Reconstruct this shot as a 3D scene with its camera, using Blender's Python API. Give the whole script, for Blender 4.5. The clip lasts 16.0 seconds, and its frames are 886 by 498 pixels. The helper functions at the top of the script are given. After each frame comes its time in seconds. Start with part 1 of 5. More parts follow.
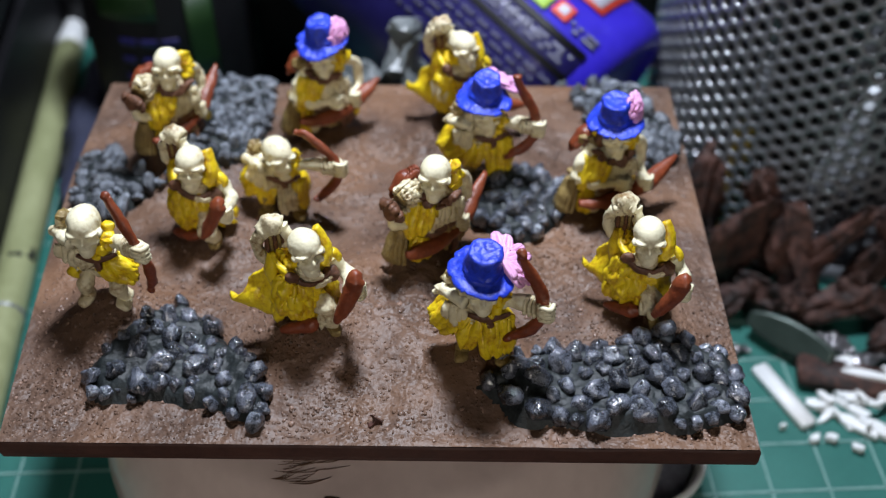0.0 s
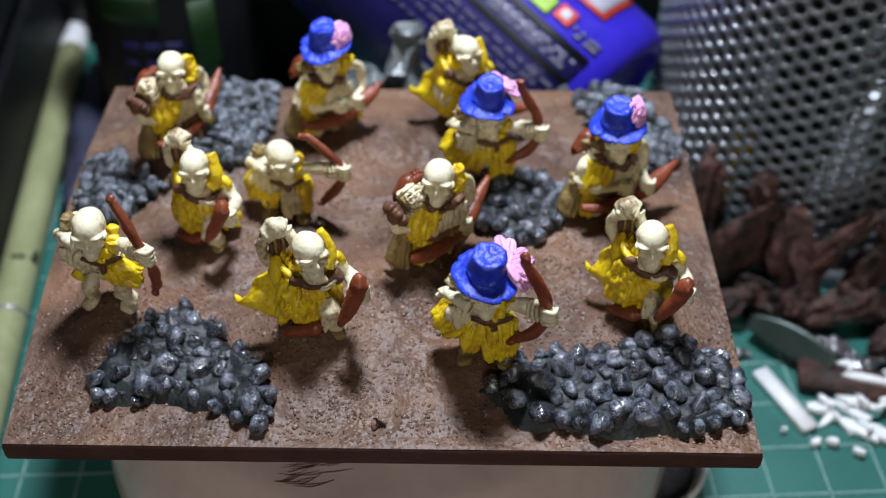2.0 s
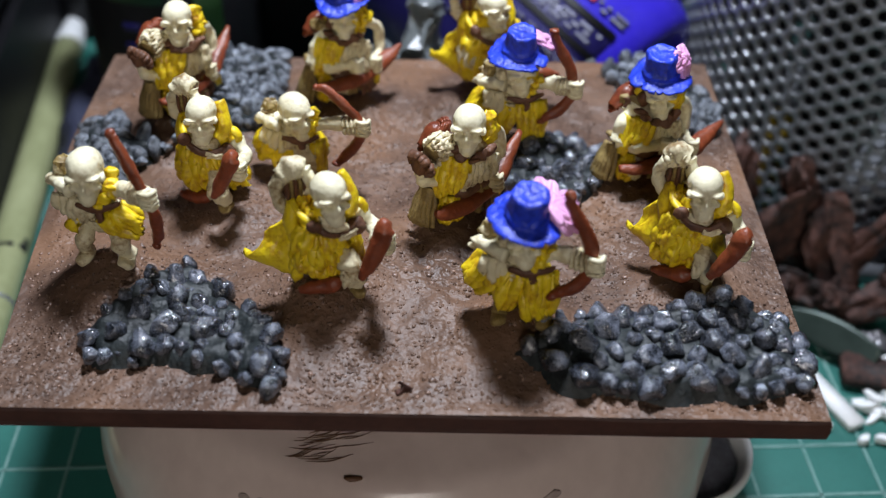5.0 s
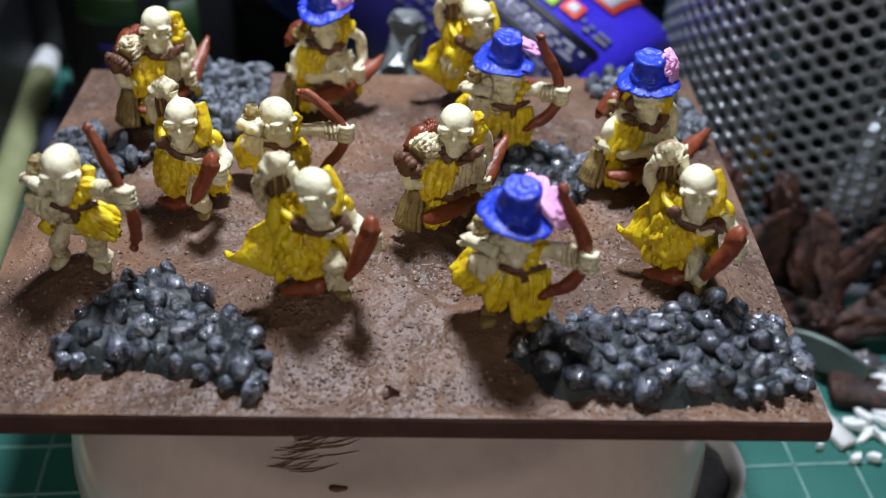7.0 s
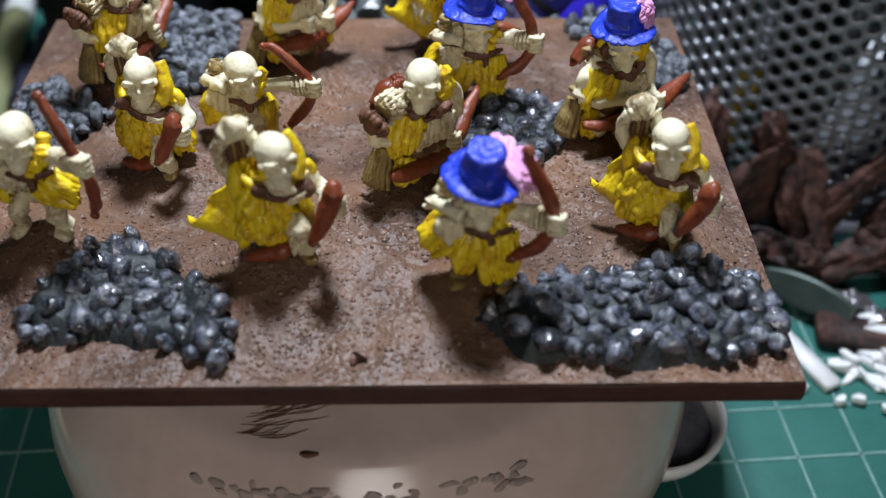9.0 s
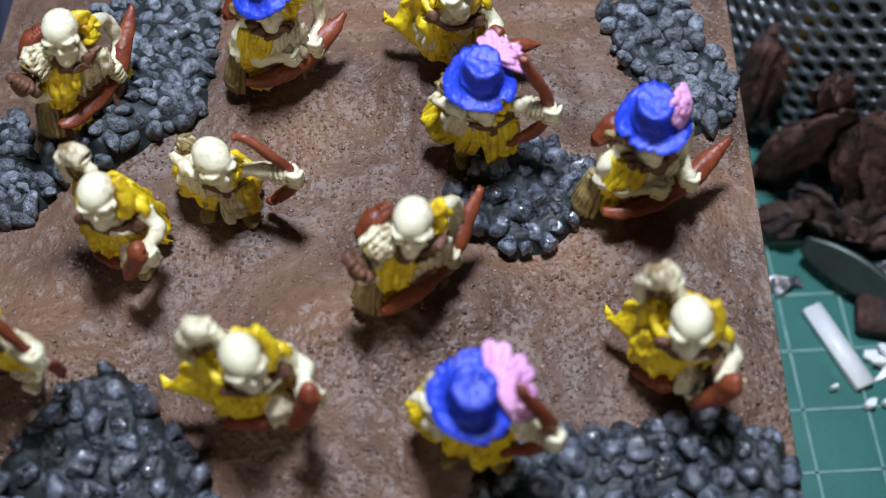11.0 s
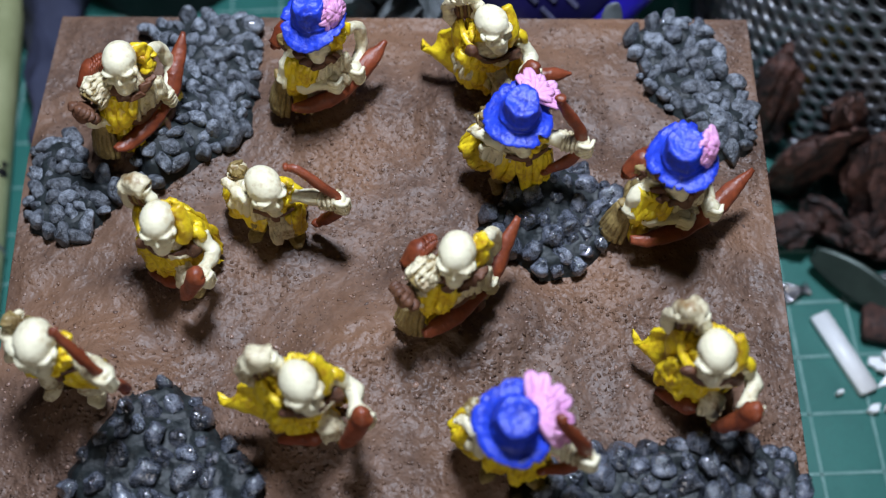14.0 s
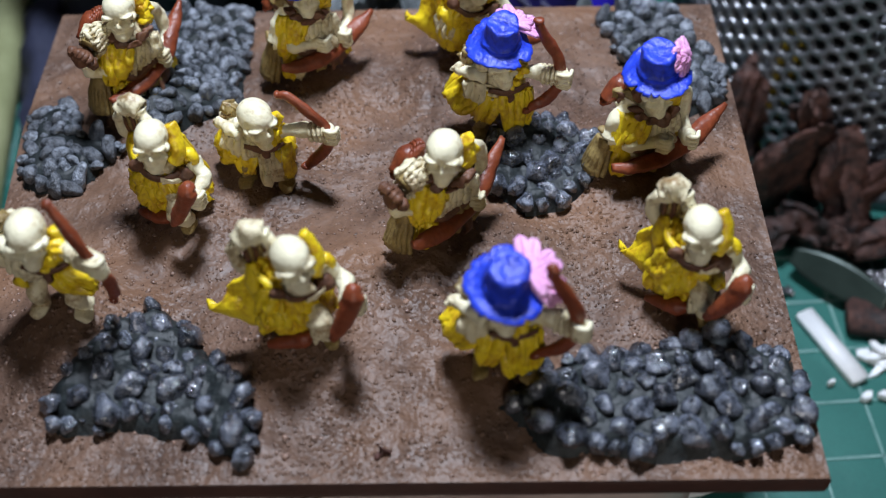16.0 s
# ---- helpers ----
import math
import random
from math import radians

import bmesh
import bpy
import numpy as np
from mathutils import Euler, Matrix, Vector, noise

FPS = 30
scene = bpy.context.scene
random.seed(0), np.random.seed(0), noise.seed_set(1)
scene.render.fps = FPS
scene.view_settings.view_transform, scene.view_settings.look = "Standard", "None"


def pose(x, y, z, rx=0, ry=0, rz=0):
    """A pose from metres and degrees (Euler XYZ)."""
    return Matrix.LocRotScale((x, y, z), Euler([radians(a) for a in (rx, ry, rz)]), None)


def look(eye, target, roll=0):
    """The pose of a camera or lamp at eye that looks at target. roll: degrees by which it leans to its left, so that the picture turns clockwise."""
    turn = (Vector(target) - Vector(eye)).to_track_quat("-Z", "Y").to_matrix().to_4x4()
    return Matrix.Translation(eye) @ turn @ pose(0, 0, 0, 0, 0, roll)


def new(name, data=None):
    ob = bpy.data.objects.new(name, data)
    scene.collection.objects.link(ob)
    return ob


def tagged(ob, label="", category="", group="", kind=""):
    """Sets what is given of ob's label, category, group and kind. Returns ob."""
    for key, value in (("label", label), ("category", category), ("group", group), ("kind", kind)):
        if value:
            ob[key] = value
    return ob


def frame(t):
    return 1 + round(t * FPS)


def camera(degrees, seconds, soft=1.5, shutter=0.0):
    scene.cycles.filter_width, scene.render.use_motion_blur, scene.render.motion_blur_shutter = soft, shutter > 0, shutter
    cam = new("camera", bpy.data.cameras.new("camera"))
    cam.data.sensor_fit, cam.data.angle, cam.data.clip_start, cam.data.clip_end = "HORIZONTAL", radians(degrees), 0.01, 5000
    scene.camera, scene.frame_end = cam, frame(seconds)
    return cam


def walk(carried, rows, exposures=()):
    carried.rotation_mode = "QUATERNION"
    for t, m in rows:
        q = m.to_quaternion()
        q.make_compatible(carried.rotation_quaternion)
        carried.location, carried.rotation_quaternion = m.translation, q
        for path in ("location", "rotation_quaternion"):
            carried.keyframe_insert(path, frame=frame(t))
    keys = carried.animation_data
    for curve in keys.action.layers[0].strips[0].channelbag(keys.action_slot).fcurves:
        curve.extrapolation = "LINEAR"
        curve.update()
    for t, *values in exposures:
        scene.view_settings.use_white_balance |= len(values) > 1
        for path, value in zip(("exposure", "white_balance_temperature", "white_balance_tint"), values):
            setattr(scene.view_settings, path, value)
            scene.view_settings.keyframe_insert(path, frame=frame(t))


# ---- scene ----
cam = camera(45.43, 16.0, 1.2)
PATH = [
    (0, (0.01214, -0.08003, 0.15639), (0.00652, 0.28874, -0.18122), -0.07),
    (0.5, (0.0121, -0.0805, 0.15666), (0.00766, 0.28946, -0.17966), 0.20),
    (1, (0.01093, -0.08013, 0.15561), (0.00699, 0.29, -0.18053), 0.13),
    (1.5, (0.01055, -0.0804, 0.15616), (0.00555, 0.28928, -0.18045), -0.01),
    (2, (0.01159, -0.08044, 0.15679), (0.00633, 0.28944, -0.1796), 0.07),
    (2.5, (0.01159, -0.08075, 0.15667), (0.00702, 0.29005, -0.17873), 0.10),
    (3, (0.0113, -0.08075, 0.15672), (0.00602, 0.28958, -0.17917), 0.03),
    (3.5, (0.01152, -0.07898, 0.15427), (0.0051, 0.29163, -0.18131), 0.01),
    (4, (0.01066, -0.07743, 0.15004), (0.00438, 0.29597, -0.18243), 0.45),
    (4.5, (0.00804, -0.07841, 0.14391), (0.00349, 0.30145, -0.18118), 0.62),
    (7, (0.00515, -0.08043, 0.13172), (0.01636, 0.32209, -0.16468), 1.74),
    (7.5, (0.00405, -0.08114, 0.13267), (0.01378, 0.31936, -0.1665), 1.69),
    (8, (0.00521, -0.08203, 0.1338), (0.01579, 0.31764, -0.16645), 1.76),
    (8.5, (0.00636, -0.08128, 0.13351), (0.01559, 0.31645, -0.16935), 1.22),
    (9, (0.00958, -0.07547, 0.1339), (0.01797, 0.30345, -0.19221), 0.43),
    (9.5, (0.01067, -0.0648, 0.14099), (0.01035, 0.29481, -0.2064), 0.50),
    (10, (0.01655, -0.04336, 0.15396), (0.00193, 0.26758, -0.23733), -2.23),
    (12.5, (0.01607, -0.01929, 0.16658), (-0.00472, 0.21044, -0.27703), -4.08),
    (13, (0.01032, -0.02092, 0.17255), (-0.00582, 0.21068, -0.27029), -2.48),
    (13.5, (0.01225, -0.02172, 0.17074), (-0.00462, 0.20925, -0.27239), -2.98),
    (14, (0.01165, -0.02162, 0.17059), (-0.00457, 0.21052, -0.27196), -2.86),
    (14.5, (0.0114, -0.0261, 0.1694), (-0.00316, 0.20699, -0.27271), -2.67),
    (15, (0.01158, -0.03386, 0.16472), (-0.00215, 0.21507, -0.26869), -2.99),
    (15.5, (0.01076, -0.04449, 0.15849), (0.00034, 0.23031, -0.25909), -2.24),
    (16, (0.01071, -0.05147, 0.15348), (0.00404, 0.26245, -0.23563), -1.74),
]
walk(cam, [(t, look(eye, target, roll)) for t, eye, target, roll in PATH], [(0.0, -0.11, 6480, 10), (8.5, -0.08, 6480, 10), (10.0, -0.22, 6250, 10), (12.5, -0.38, 6120, 10), (15.5, -0.36, 6120, 10), (16.0, -0.24, 6250, 10)])

cam.data.dof.use_dof = True
cam.data.dof.focus_distance = 0.132
cam.data.dof.aperture_fstop = 18.0

# ---- world and light ----
world = bpy.data.worlds.new("dim_room")
scene.world = world
world.use_nodes = True
world.node_tree.nodes["Background"].inputs[0].default_value = (0.55, 0.62, 0.8, 1)
world.node_tree.nodes["Background"].inputs[1].default_value = 0.02


def lamp(name, eye, target, size, watts, colour):
    data = bpy.data.lights.new(name, "AREA")
    data.shape, data.size, data.energy, data.color = "DISK", size, watts, colour
    ob = new(name, data)
    ob.matrix_world = look(eye, target)
    return ob


lamp("desk_lamp_light", (0.015, 0.092, 0.290), (0.005, 0.035, 0.05), 0.042, 1.16, (0.91, 0.98, 1.12))
lamp("room_light", (0.05, -1.08, 0.55), (0.0, 0.0, 0.05), 0.45, 3.9, (1.0, 0.93, 0.87))


# ---- materials ----
def material(name, colour, dark=None, scale=300.0, rough=0.6, bump=0.15, metal=0.0, fine=None, bump_scale=None,
             mix=(0.35, 0.65), detail=6.0, per_object=0.0, per_island=0.0, spec=0.5, coat=0.0):
    """Noise-mottled surface: two colours over two scales, fine relief, uneven roughness."""
    m = bpy.data.materials.new(name)
    m.use_nodes = True
    nt = m.node_tree
    b = nt.nodes["Principled BSDF"]
    co = nt.nodes.new("ShaderNodeTexCoord")
    n1 = nt.nodes.new("ShaderNodeTexNoise")
    n1.inputs["Scale"].default_value, n1.inputs["Detail"].default_value = scale, detail
    n2 = nt.nodes.new("ShaderNodeTexNoise")
    n2.inputs["Scale"].default_value, n2.inputs["Detail"].default_value = fine or scale * 5, 4.0
    add = nt.nodes.new("ShaderNodeMath")
    add.operation = "MULTIPLY_ADD"
    add.inputs[1].default_value = 0.4
    nt.links.new(n2.outputs["Fac"], add.inputs[0])
    half = nt.nodes.new("ShaderNodeMath")
    half.operation = "MULTIPLY"
    half.inputs[1].default_value = 0.6
    nt.links.new(n1.outputs["Fac"], half.inputs[0])
    nt.links.new(half.outputs[0], add.inputs[2])
    ramp = nt.nodes.new("ShaderNodeValToRGB")
    ramp.color_ramp.elements[0].position, ramp.color_ramp.elements[1].position = mix
    d = dark or tuple(c * 0.6 for c in colour)
    ramp.color_ramp.elements[0].color = (*d, 1)
    ramp.color_ramp.elements[1].color = (*colour, 1)
    for n in (n1, n2):
        nt.links.new(co.outputs["Object"], n.inputs["Vector"])
    nt.links.new(add.outputs[0], ramp.inputs["Fac"])
    out = ramp.outputs["Color"]
    if per_object or per_island:
        src = nt.nodes.new("ShaderNodeObjectInfo" if per_object else "ShaderNodeNewGeometry")
        span = nt.nodes.new("ShaderNodeMapRange")
        amount = per_object or per_island
        span.inputs["To Min"].default_value, span.inputs["To Max"].default_value = 1 - amount, 1 + amount
        nt.links.new(src.outputs["Random" if per_object else "Random Per Island"], span.inputs["Value"])
        hsv = nt.nodes.new("ShaderNodeHueSaturation")
        nt.links.new(span.outputs[0], hsv.inputs["Value"])
        nt.links.new(out, hsv.inputs["Color"])
        out = hsv.outputs["Color"]
    nt.links.new(out, b.inputs["Base Color"])
    rr = nt.nodes.new("ShaderNodeMapRange")
    rr.inputs["To Min"].default_value, rr.inputs["To Max"].default_value = max(0.03, rough - 0.12), min(1, rough + 0.12)
    nt.links.new(n1.outputs["Fac"], rr.inputs["Value"])
    nt.links.new(rr.outputs[0], b.inputs["Roughness"])
    b.inputs["Metallic"].default_value = metal
    b.inputs["Specular IOR Level"].default_value = spec
    b.inputs["Coat Weight"].default_value = coat
    if bump:
        n3 = nt.nodes.new("ShaderNodeTexNoise")
        n3.inputs["Scale"].default_value, n3.inputs["Detail"].default_value = bump_scale or scale * 3, 5.0
        nt.links.new(co.outputs["Object"], n3.inputs["Vector"])
        bp = nt.nodes.new("ShaderNodeBump")
        bp.inputs["Strength"].default_value, bp.inputs["Distance"].default_value = bump, 0.0006
        nt.links.new(n3.outputs["Fac"], bp.inputs["Height"])
        nt.links.new(bp.outputs["Normal"], b.inputs["Normal"])
    return m


BONE = material("bone_paint", (0.80, 0.75, 0.53), (0.50, 0.38, 0.19), 300, 0.45, 0.3, mix=(0.30, 0.50), fine=1800)
WORN = material("stained_bone_paint", (0.70, 0.63, 0.42), (0.27, 0.17, 0.07), 420, 0.5, 0.35, mix=(0.36, 0.52), fine=1900)
YELLOW = material("yellow_paint", (0.80, 0.60, 0.014), (0.42, 0.19, 0.008), 330, 0.40, 0.35, mix=(0.32, 0.52), fine=1800)
RUST = material("red_brown_paint", (0.27, 0.062, 0.022), (0.14, 0.03, 0.012), 380, 0.42, 0.3)
LEATHER = material("dark_leather_paint", (0.17, 0.072, 0.036), (0.06, 0.025, 0.014), 500, 0.55, 0.3)
OLIVE = material("olive_drab_paint", (0.34, 0.25, 0.085), (0.15, 0.095, 0.03), 600, 0.6, 0.3)
BLUE = material("blue_paint", (0.022, 0.058, 0.62), (0.008, 0.018, 0.26), 420, 0.42, 0.45, mix=(0.34, 0.56), fine=1500)
PINK = material("pink_paint", (0.86, 0.48, 0.74), (0.70, 0.30, 0.58), 400, 0.5, 0.2)
EARTH = material("brown_textured_paint", (0.188, 0.114, 0.078), (0.050, 0.028, 0.020), 100, 0.50, 0.0, fine=1200, mix=(0.30, 0.68), spec=0.37)


def granules(m):
    """Adds rust-coloured patches and a pebbly grain to the ground paint."""
    nt = m.node_tree
    b, co = nt.nodes["Principled BSDF"], nt.nodes["Texture Coordinate"]
    base = b.inputs["Base Color"].links[0].from_socket
    patch = nt.nodes.new("ShaderNodeTexNoise")
    patch.inputs["Scale"].default_value, patch.inputs["Detail"].default_value = 58.0, 5.0
    ramp = nt.nodes.new("ShaderNodeMapRange")
    ramp.inputs["From Min"].default_value, ramp.inputs["From Max"].default_value = 0.44, 0.66
    ramp.inputs["To Max"].default_value = 0.85
    mix = nt.nodes.new("ShaderNodeMixRGB")
    mix.inputs["Color2"].default_value = (0.205, 0.110, 0.062, 1)
    for a, c in ((co.outputs["Object"], patch.inputs["Vector"]), (patch.outputs["Fac"], ramp.inputs["Value"]), (ramp.outputs[0], mix.inputs["Fac"]), (base, mix.inputs["Color1"]), (mix.outputs[0], b.inputs["Base Color"])):
        nt.links.new(a, c)
    cells = nt.nodes.new("ShaderNodeTexVoronoi")
    cells.inputs["Scale"].default_value = 1500.0
    lump = nt.nodes.new("ShaderNodeMapRange")
    lump.inputs["From Min"].default_value, lump.inputs["From Max"].default_value = 0.05, 0.38
    lump.inputs["To Min"].default_value, lump.inputs["To Max"].default_value = 1.0, 0.0
    pick = nt.nodes.new("ShaderNodeSeparateColor")
    few = nt.nodes.new("ShaderNodeMapRange")
    few.inputs["From Min"].default_value, few.inputs["From Max"].default_value = 0.30, 0.95
    times = nt.nodes.new("ShaderNodeMath")
    times.operation = "MULTIPLY"
    grain = nt.nodes.new("ShaderNodeTexNoise")
    grain.inputs["Scale"].default_value, grain.inputs["Detail"].default_value, grain.inputs["Roughness"].default_value = 640.0, 2.5, 0.55
    add = nt.nodes.new("ShaderNodeMath")
    add.operation = "MULTIPLY_ADD"
    add.inputs[1].default_value = 1.9
    bump = nt.nodes.new("ShaderNodeBump")
    bump.inputs["Strength"].default_value, bump.inputs["Distance"].default_value = 1.0, 0.0005
    crumbly = nt.nodes.new("ShaderNodeTexNoise")
    crumbly.inputs["Scale"].default_value, crumbly.inputs["Detail"].default_value = 75.0, 3.0
    force = nt.nodes.new("ShaderNodeMapRange")
    force.inputs["From Min"].default_value, force.inputs["From Max"].default_value = 0.38, 0.66
    force.inputs["To Min"].default_value, force.inputs["To Max"].default_value = 0.32, 1.0
    for a, c in ((co.outputs["Object"], crumbly.inputs["Vector"]), (crumbly.outputs["Fac"], force.inputs["Value"]), (force.outputs[0], bump.inputs["Strength"])):
        nt.links.new(a, c)
    for a, c in ((co.outputs["Object"], cells.inputs["Vector"]), (co.outputs["Object"], grain.inputs["Vector"]), (cells.outputs["Distance"], lump.inputs["Value"]), (cells.outputs["Color"], pick.inputs[0]),
                 (pick.outputs[0], few.inputs["Value"]), (lump.outputs[0], times.inputs[0]), (few.outputs[0], times.inputs[1]), (grain.outputs["Fac"], add.inputs[0]), (times.outputs[0], add.inputs[2]),
                 (add.outputs[0], bump.inputs["Height"]), (bump.outputs[0], b.inputs["Normal"])):
        nt.links.new(a, c)


granules(EARTH)
EDGE = material("dark_brown_paint", (0.085, 0.035, 0.025), (0.05, 0.02, 0.015), 200, 0.5, 0.2)
GRIT = material("brown_grit", (0.30, 0.19, 0.14), (0.10, 0.058, 0.043), 900, 0.38, 0.2, per_island=0.35, spec=0.7)
PEBBLE = material("grey_varnished_stone", (0.150, 0.165, 0.205), (0.010, 0.013, 0.018), 1.2, 0.20, 0.45, fine=11.0, bump_scale=6.0, mix=(0.42, 0.62), per_object=0.5, spec=0.75, coat=0.7)
DRYSTONE = material("dry_brushed_grey_stone", (0.245, 0.268, 0.305), (0.018, 0.022, 0.028), 1.5, 0.38, 0.6, fine=7.0, bump_scale=5.0, mix=(0.38, 0.60), per_object=0.4, spec=0.5, coat=0.1)
SCREE = material("dark_grey_glue_bed", (0.026, 0.033, 0.034), (0.008, 0.010, 0.011), 500, 0.48, 0.35, spec=0.3)
CERAMIC = material("white_glazed_china", (0.76, 0.62, 0.56), (0.64, 0.51, 0.46), 60, 0.2, 0.02, spec=0.6)
# blue-grey that stands in for the tray's shade on the cup's lug
LUGSHADE = material("blue_grey_lug_shade", (0.16, 0.165, 0.20), (0.07, 0.072, 0.09), 300, 0.5, 0.3)
SMEAR = material("dried_grey_paint", (0.50, 0.40, 0.36), (0.36, 0.28, 0.25), 200, 0.6, 0.3)
STROKE = material("brown_brush_paint", (0.15, 0.065, 0.025), (0.08, 0.035, 0.014), 500, 0.5, 0.2)
MAT = material("green_cutting_mat", (0.025, 0.155, 0.125), (0.018, 0.115, 0.095), 60, 0.5, 0.15, fine=2500)
MATLINE = material("pale_mat_print", (0.22, 0.37, 0.34), (0.10, 0.24, 0.21), 500, 0.6, 0.05)
STEEL = material("grey_painted_steel", (0.30, 0.31, 0.33), (0.20, 0.21, 0.225), 200, 0.32, 0.1, metal=0.5)
BAMBOO = material("pale_wood_lacquer", (0.34, 0.36, 0.19), (0.24, 0.26, 0.125), 90, 0.4, 0.1)
BLACK = material("black_plastic", (0.012, 0.012, 0.014), (0.006, 0.006, 0.007), 60, 0.5, 0.05, spec=0.2)
GREEN = material("green_print", (0.008, 0.036, 0.005), (0.005, 0.022, 0.003), 60, 0.5, 0.05)
CANBLUE = material("blue_can_print", (0.035, 0.02, 0.50), (0.022, 0.014, 0.33), 40, 0.3, 0.02)
CANDARK = material("navy_can_print", (0.02, 0.016, 0.12), (0.012, 0.01, 0.07), 40, 0.35, 0.02)
PALEPRINT = material("pale_print", (0.55, 0.55, 0.62), (0.4, 0.4, 0.48), 60, 0.5, 0.02)
GREYPRINT = material("grey_print", (0.085, 0.085, 0.15), (0.05, 0.05, 0.09), 60, 0.5, 0.02)
REDPRINT = material("red_print", (0.62, 0.06, 0.03), (0.5, 0.04, 0.02), 60, 0.5, 0.02)
LIMEPRINT = material("lime_print", (0.30, 0.50, 0.04), (0.2, 0.35, 0.03), 60, 0.5, 0.02)
WHITE = material("white_plastic", (0.88, 0.89, 0.88), (0.76, 0.78, 0.78), 150, 0.4, 0.15)
BARK = material("brown_bark", (0.100, 0.042, 0.030), (0.013, 0.008, 0.007), 150, 0.72, 0.9, fine=800, bump_scale=320, mix=(0.40, 0.62), per_object=0.35)
DARKGREEN = material("dull_green_metal", (0.042, 0.062, 0.051), (0.026, 0.040, 0.033), 90, 0.38, 0.15, metal=0.4)
WRAP = material("grey_crumpled_film", (0.22, 0.24, 0.245), (0.09, 0.105, 0.11), 70, 0.3, 0.6, bump_scale=150)
FOIL = material("creased_silver_foil", (0.40, 0.39, 0.41), (0.20, 0.20, 0.21), 200, 0.30, 0.3, metal=0.8)
DESK = material("dark_stained_desk", (0.05, 0.035, 0.028), (0.025, 0.018, 0.014), 12, 0.5, 0.1, fine=160)
WALL = material("dark_wall_paint", (0.06, 0.06, 0.07), (0.045, 0.045, 0.05), 5, 0.8, 0.1)
NAVY = material("navy_cloth", (0.03, 0.035, 0.07), (0.015, 0.018, 0.04), 90, 0.8, 0.4)


# ---- mesh helpers ----
class Shape:
    """Gathers pieces of one mesh: points, faces and the slot of each face's material."""

    def __init__(self):
        self.v, self.f, self.s, self.mats, self.calm = [], [], [], [], []

    def add(self, verts, faces, mat):
        if mat not in self.mats:
            self.mats.append(mat)
        k, n = self.mats.index(mat), len(self.v)
        self.v.extend(tuple(map(float, p)) for p in verts)
        self.f.extend(tuple(i + n for i in f) for f in faces)
        self.s.extend([k] * len(faces))
        return self

    def mesh(self, name, origin=(0, 0, 0), smooth=True):
        me = bpy.data.meshes.new(name)
        o = np.array(origin, float)
        me.from_pydata((np.array(self.v) - o).tolist() if self.v else [], [], self.f)
        for m in self.mats:
            me.materials.append(m)
        me.polygons.foreach_set("material_index", self.s)
        me.polygons.foreach_set("use_smooth", [smooth] * len(self.f))
        me.update()
        return me

    def thing(self, name, origin=(0, 0, 0), smooth=True, parent=None):
        ob = new(name, self.mesh(name, origin, smooth))
        ob.location = origin
        if parent:
            ob.parent = parent
        return ob


def empty(name, at, label, category, group=""):
    ob = new(name)
    ob.location = at
    ob.empty_display_size = 0.005
    return tagged(ob, label, category, group)


ICO = {}


def ball(level):
    if level not in ICO:
        bm = bmesh.new()
        bmesh.ops.create_icosphere(bm, subdivisions=level, radius=1)
        ICO[level] = (np.array([v.co for v in bm.verts]), [tuple(v.index for v in f.verts) for f in bm.faces])
        bm.free()
    v, f = ICO[level]
    return v.copy(), f


def turn(rx=0, ry=0, rz=0):
    return np.array(Euler([radians(a) for a in (rx, ry, rz)]).to_matrix())


def rough_up(v, amount, freq, seed=0.0):
    """Pushes points about by smooth noise."""
    out = np.array(v, float)
    for i, p in enumerate(out):
        q = Vector((p[0] * freq + seed, p[1] * freq - seed, p[2] * freq + 2 * seed))
        out[i] += amount * np.array(noise.noise_vector(q))
    return out


def blob(at, size, rot=(0, 0, 0), level=3, amount=0.0, freq=400.0, seed=0.0):
    v, f = ball(level)
    v = v * np.array(size, float) @ turn(*rot).T + np.array(at, float)
    return (rough_up(v, amount, freq, seed) if amount else v), f


def curve_points(pts, n):
    """A smooth run of n points through the given ones."""
    p = np.array(pts, float)
    if len(p) == 2:
        return np.array([p[0] + (p[1] - p[0]) * t for t in np.linspace(0, 1, n)])
    q = np.vstack([2 * p[0] - p[1], p, 2 * p[-1] - p[-2]])
    out = []
    for s in np.linspace(0, len(p) - 1 - 1e-9, n):
        i, t = int(s), s - int(s)
        a, b, c, d = q[i:i + 4]
        out.append(0.5 * (2 * b + (c - a) * t + (2 * a - 5 * b + 4 * c - d) * t * t + (3 * b - a - 3 * c + d) * t ** 3))
    return np.array(out)


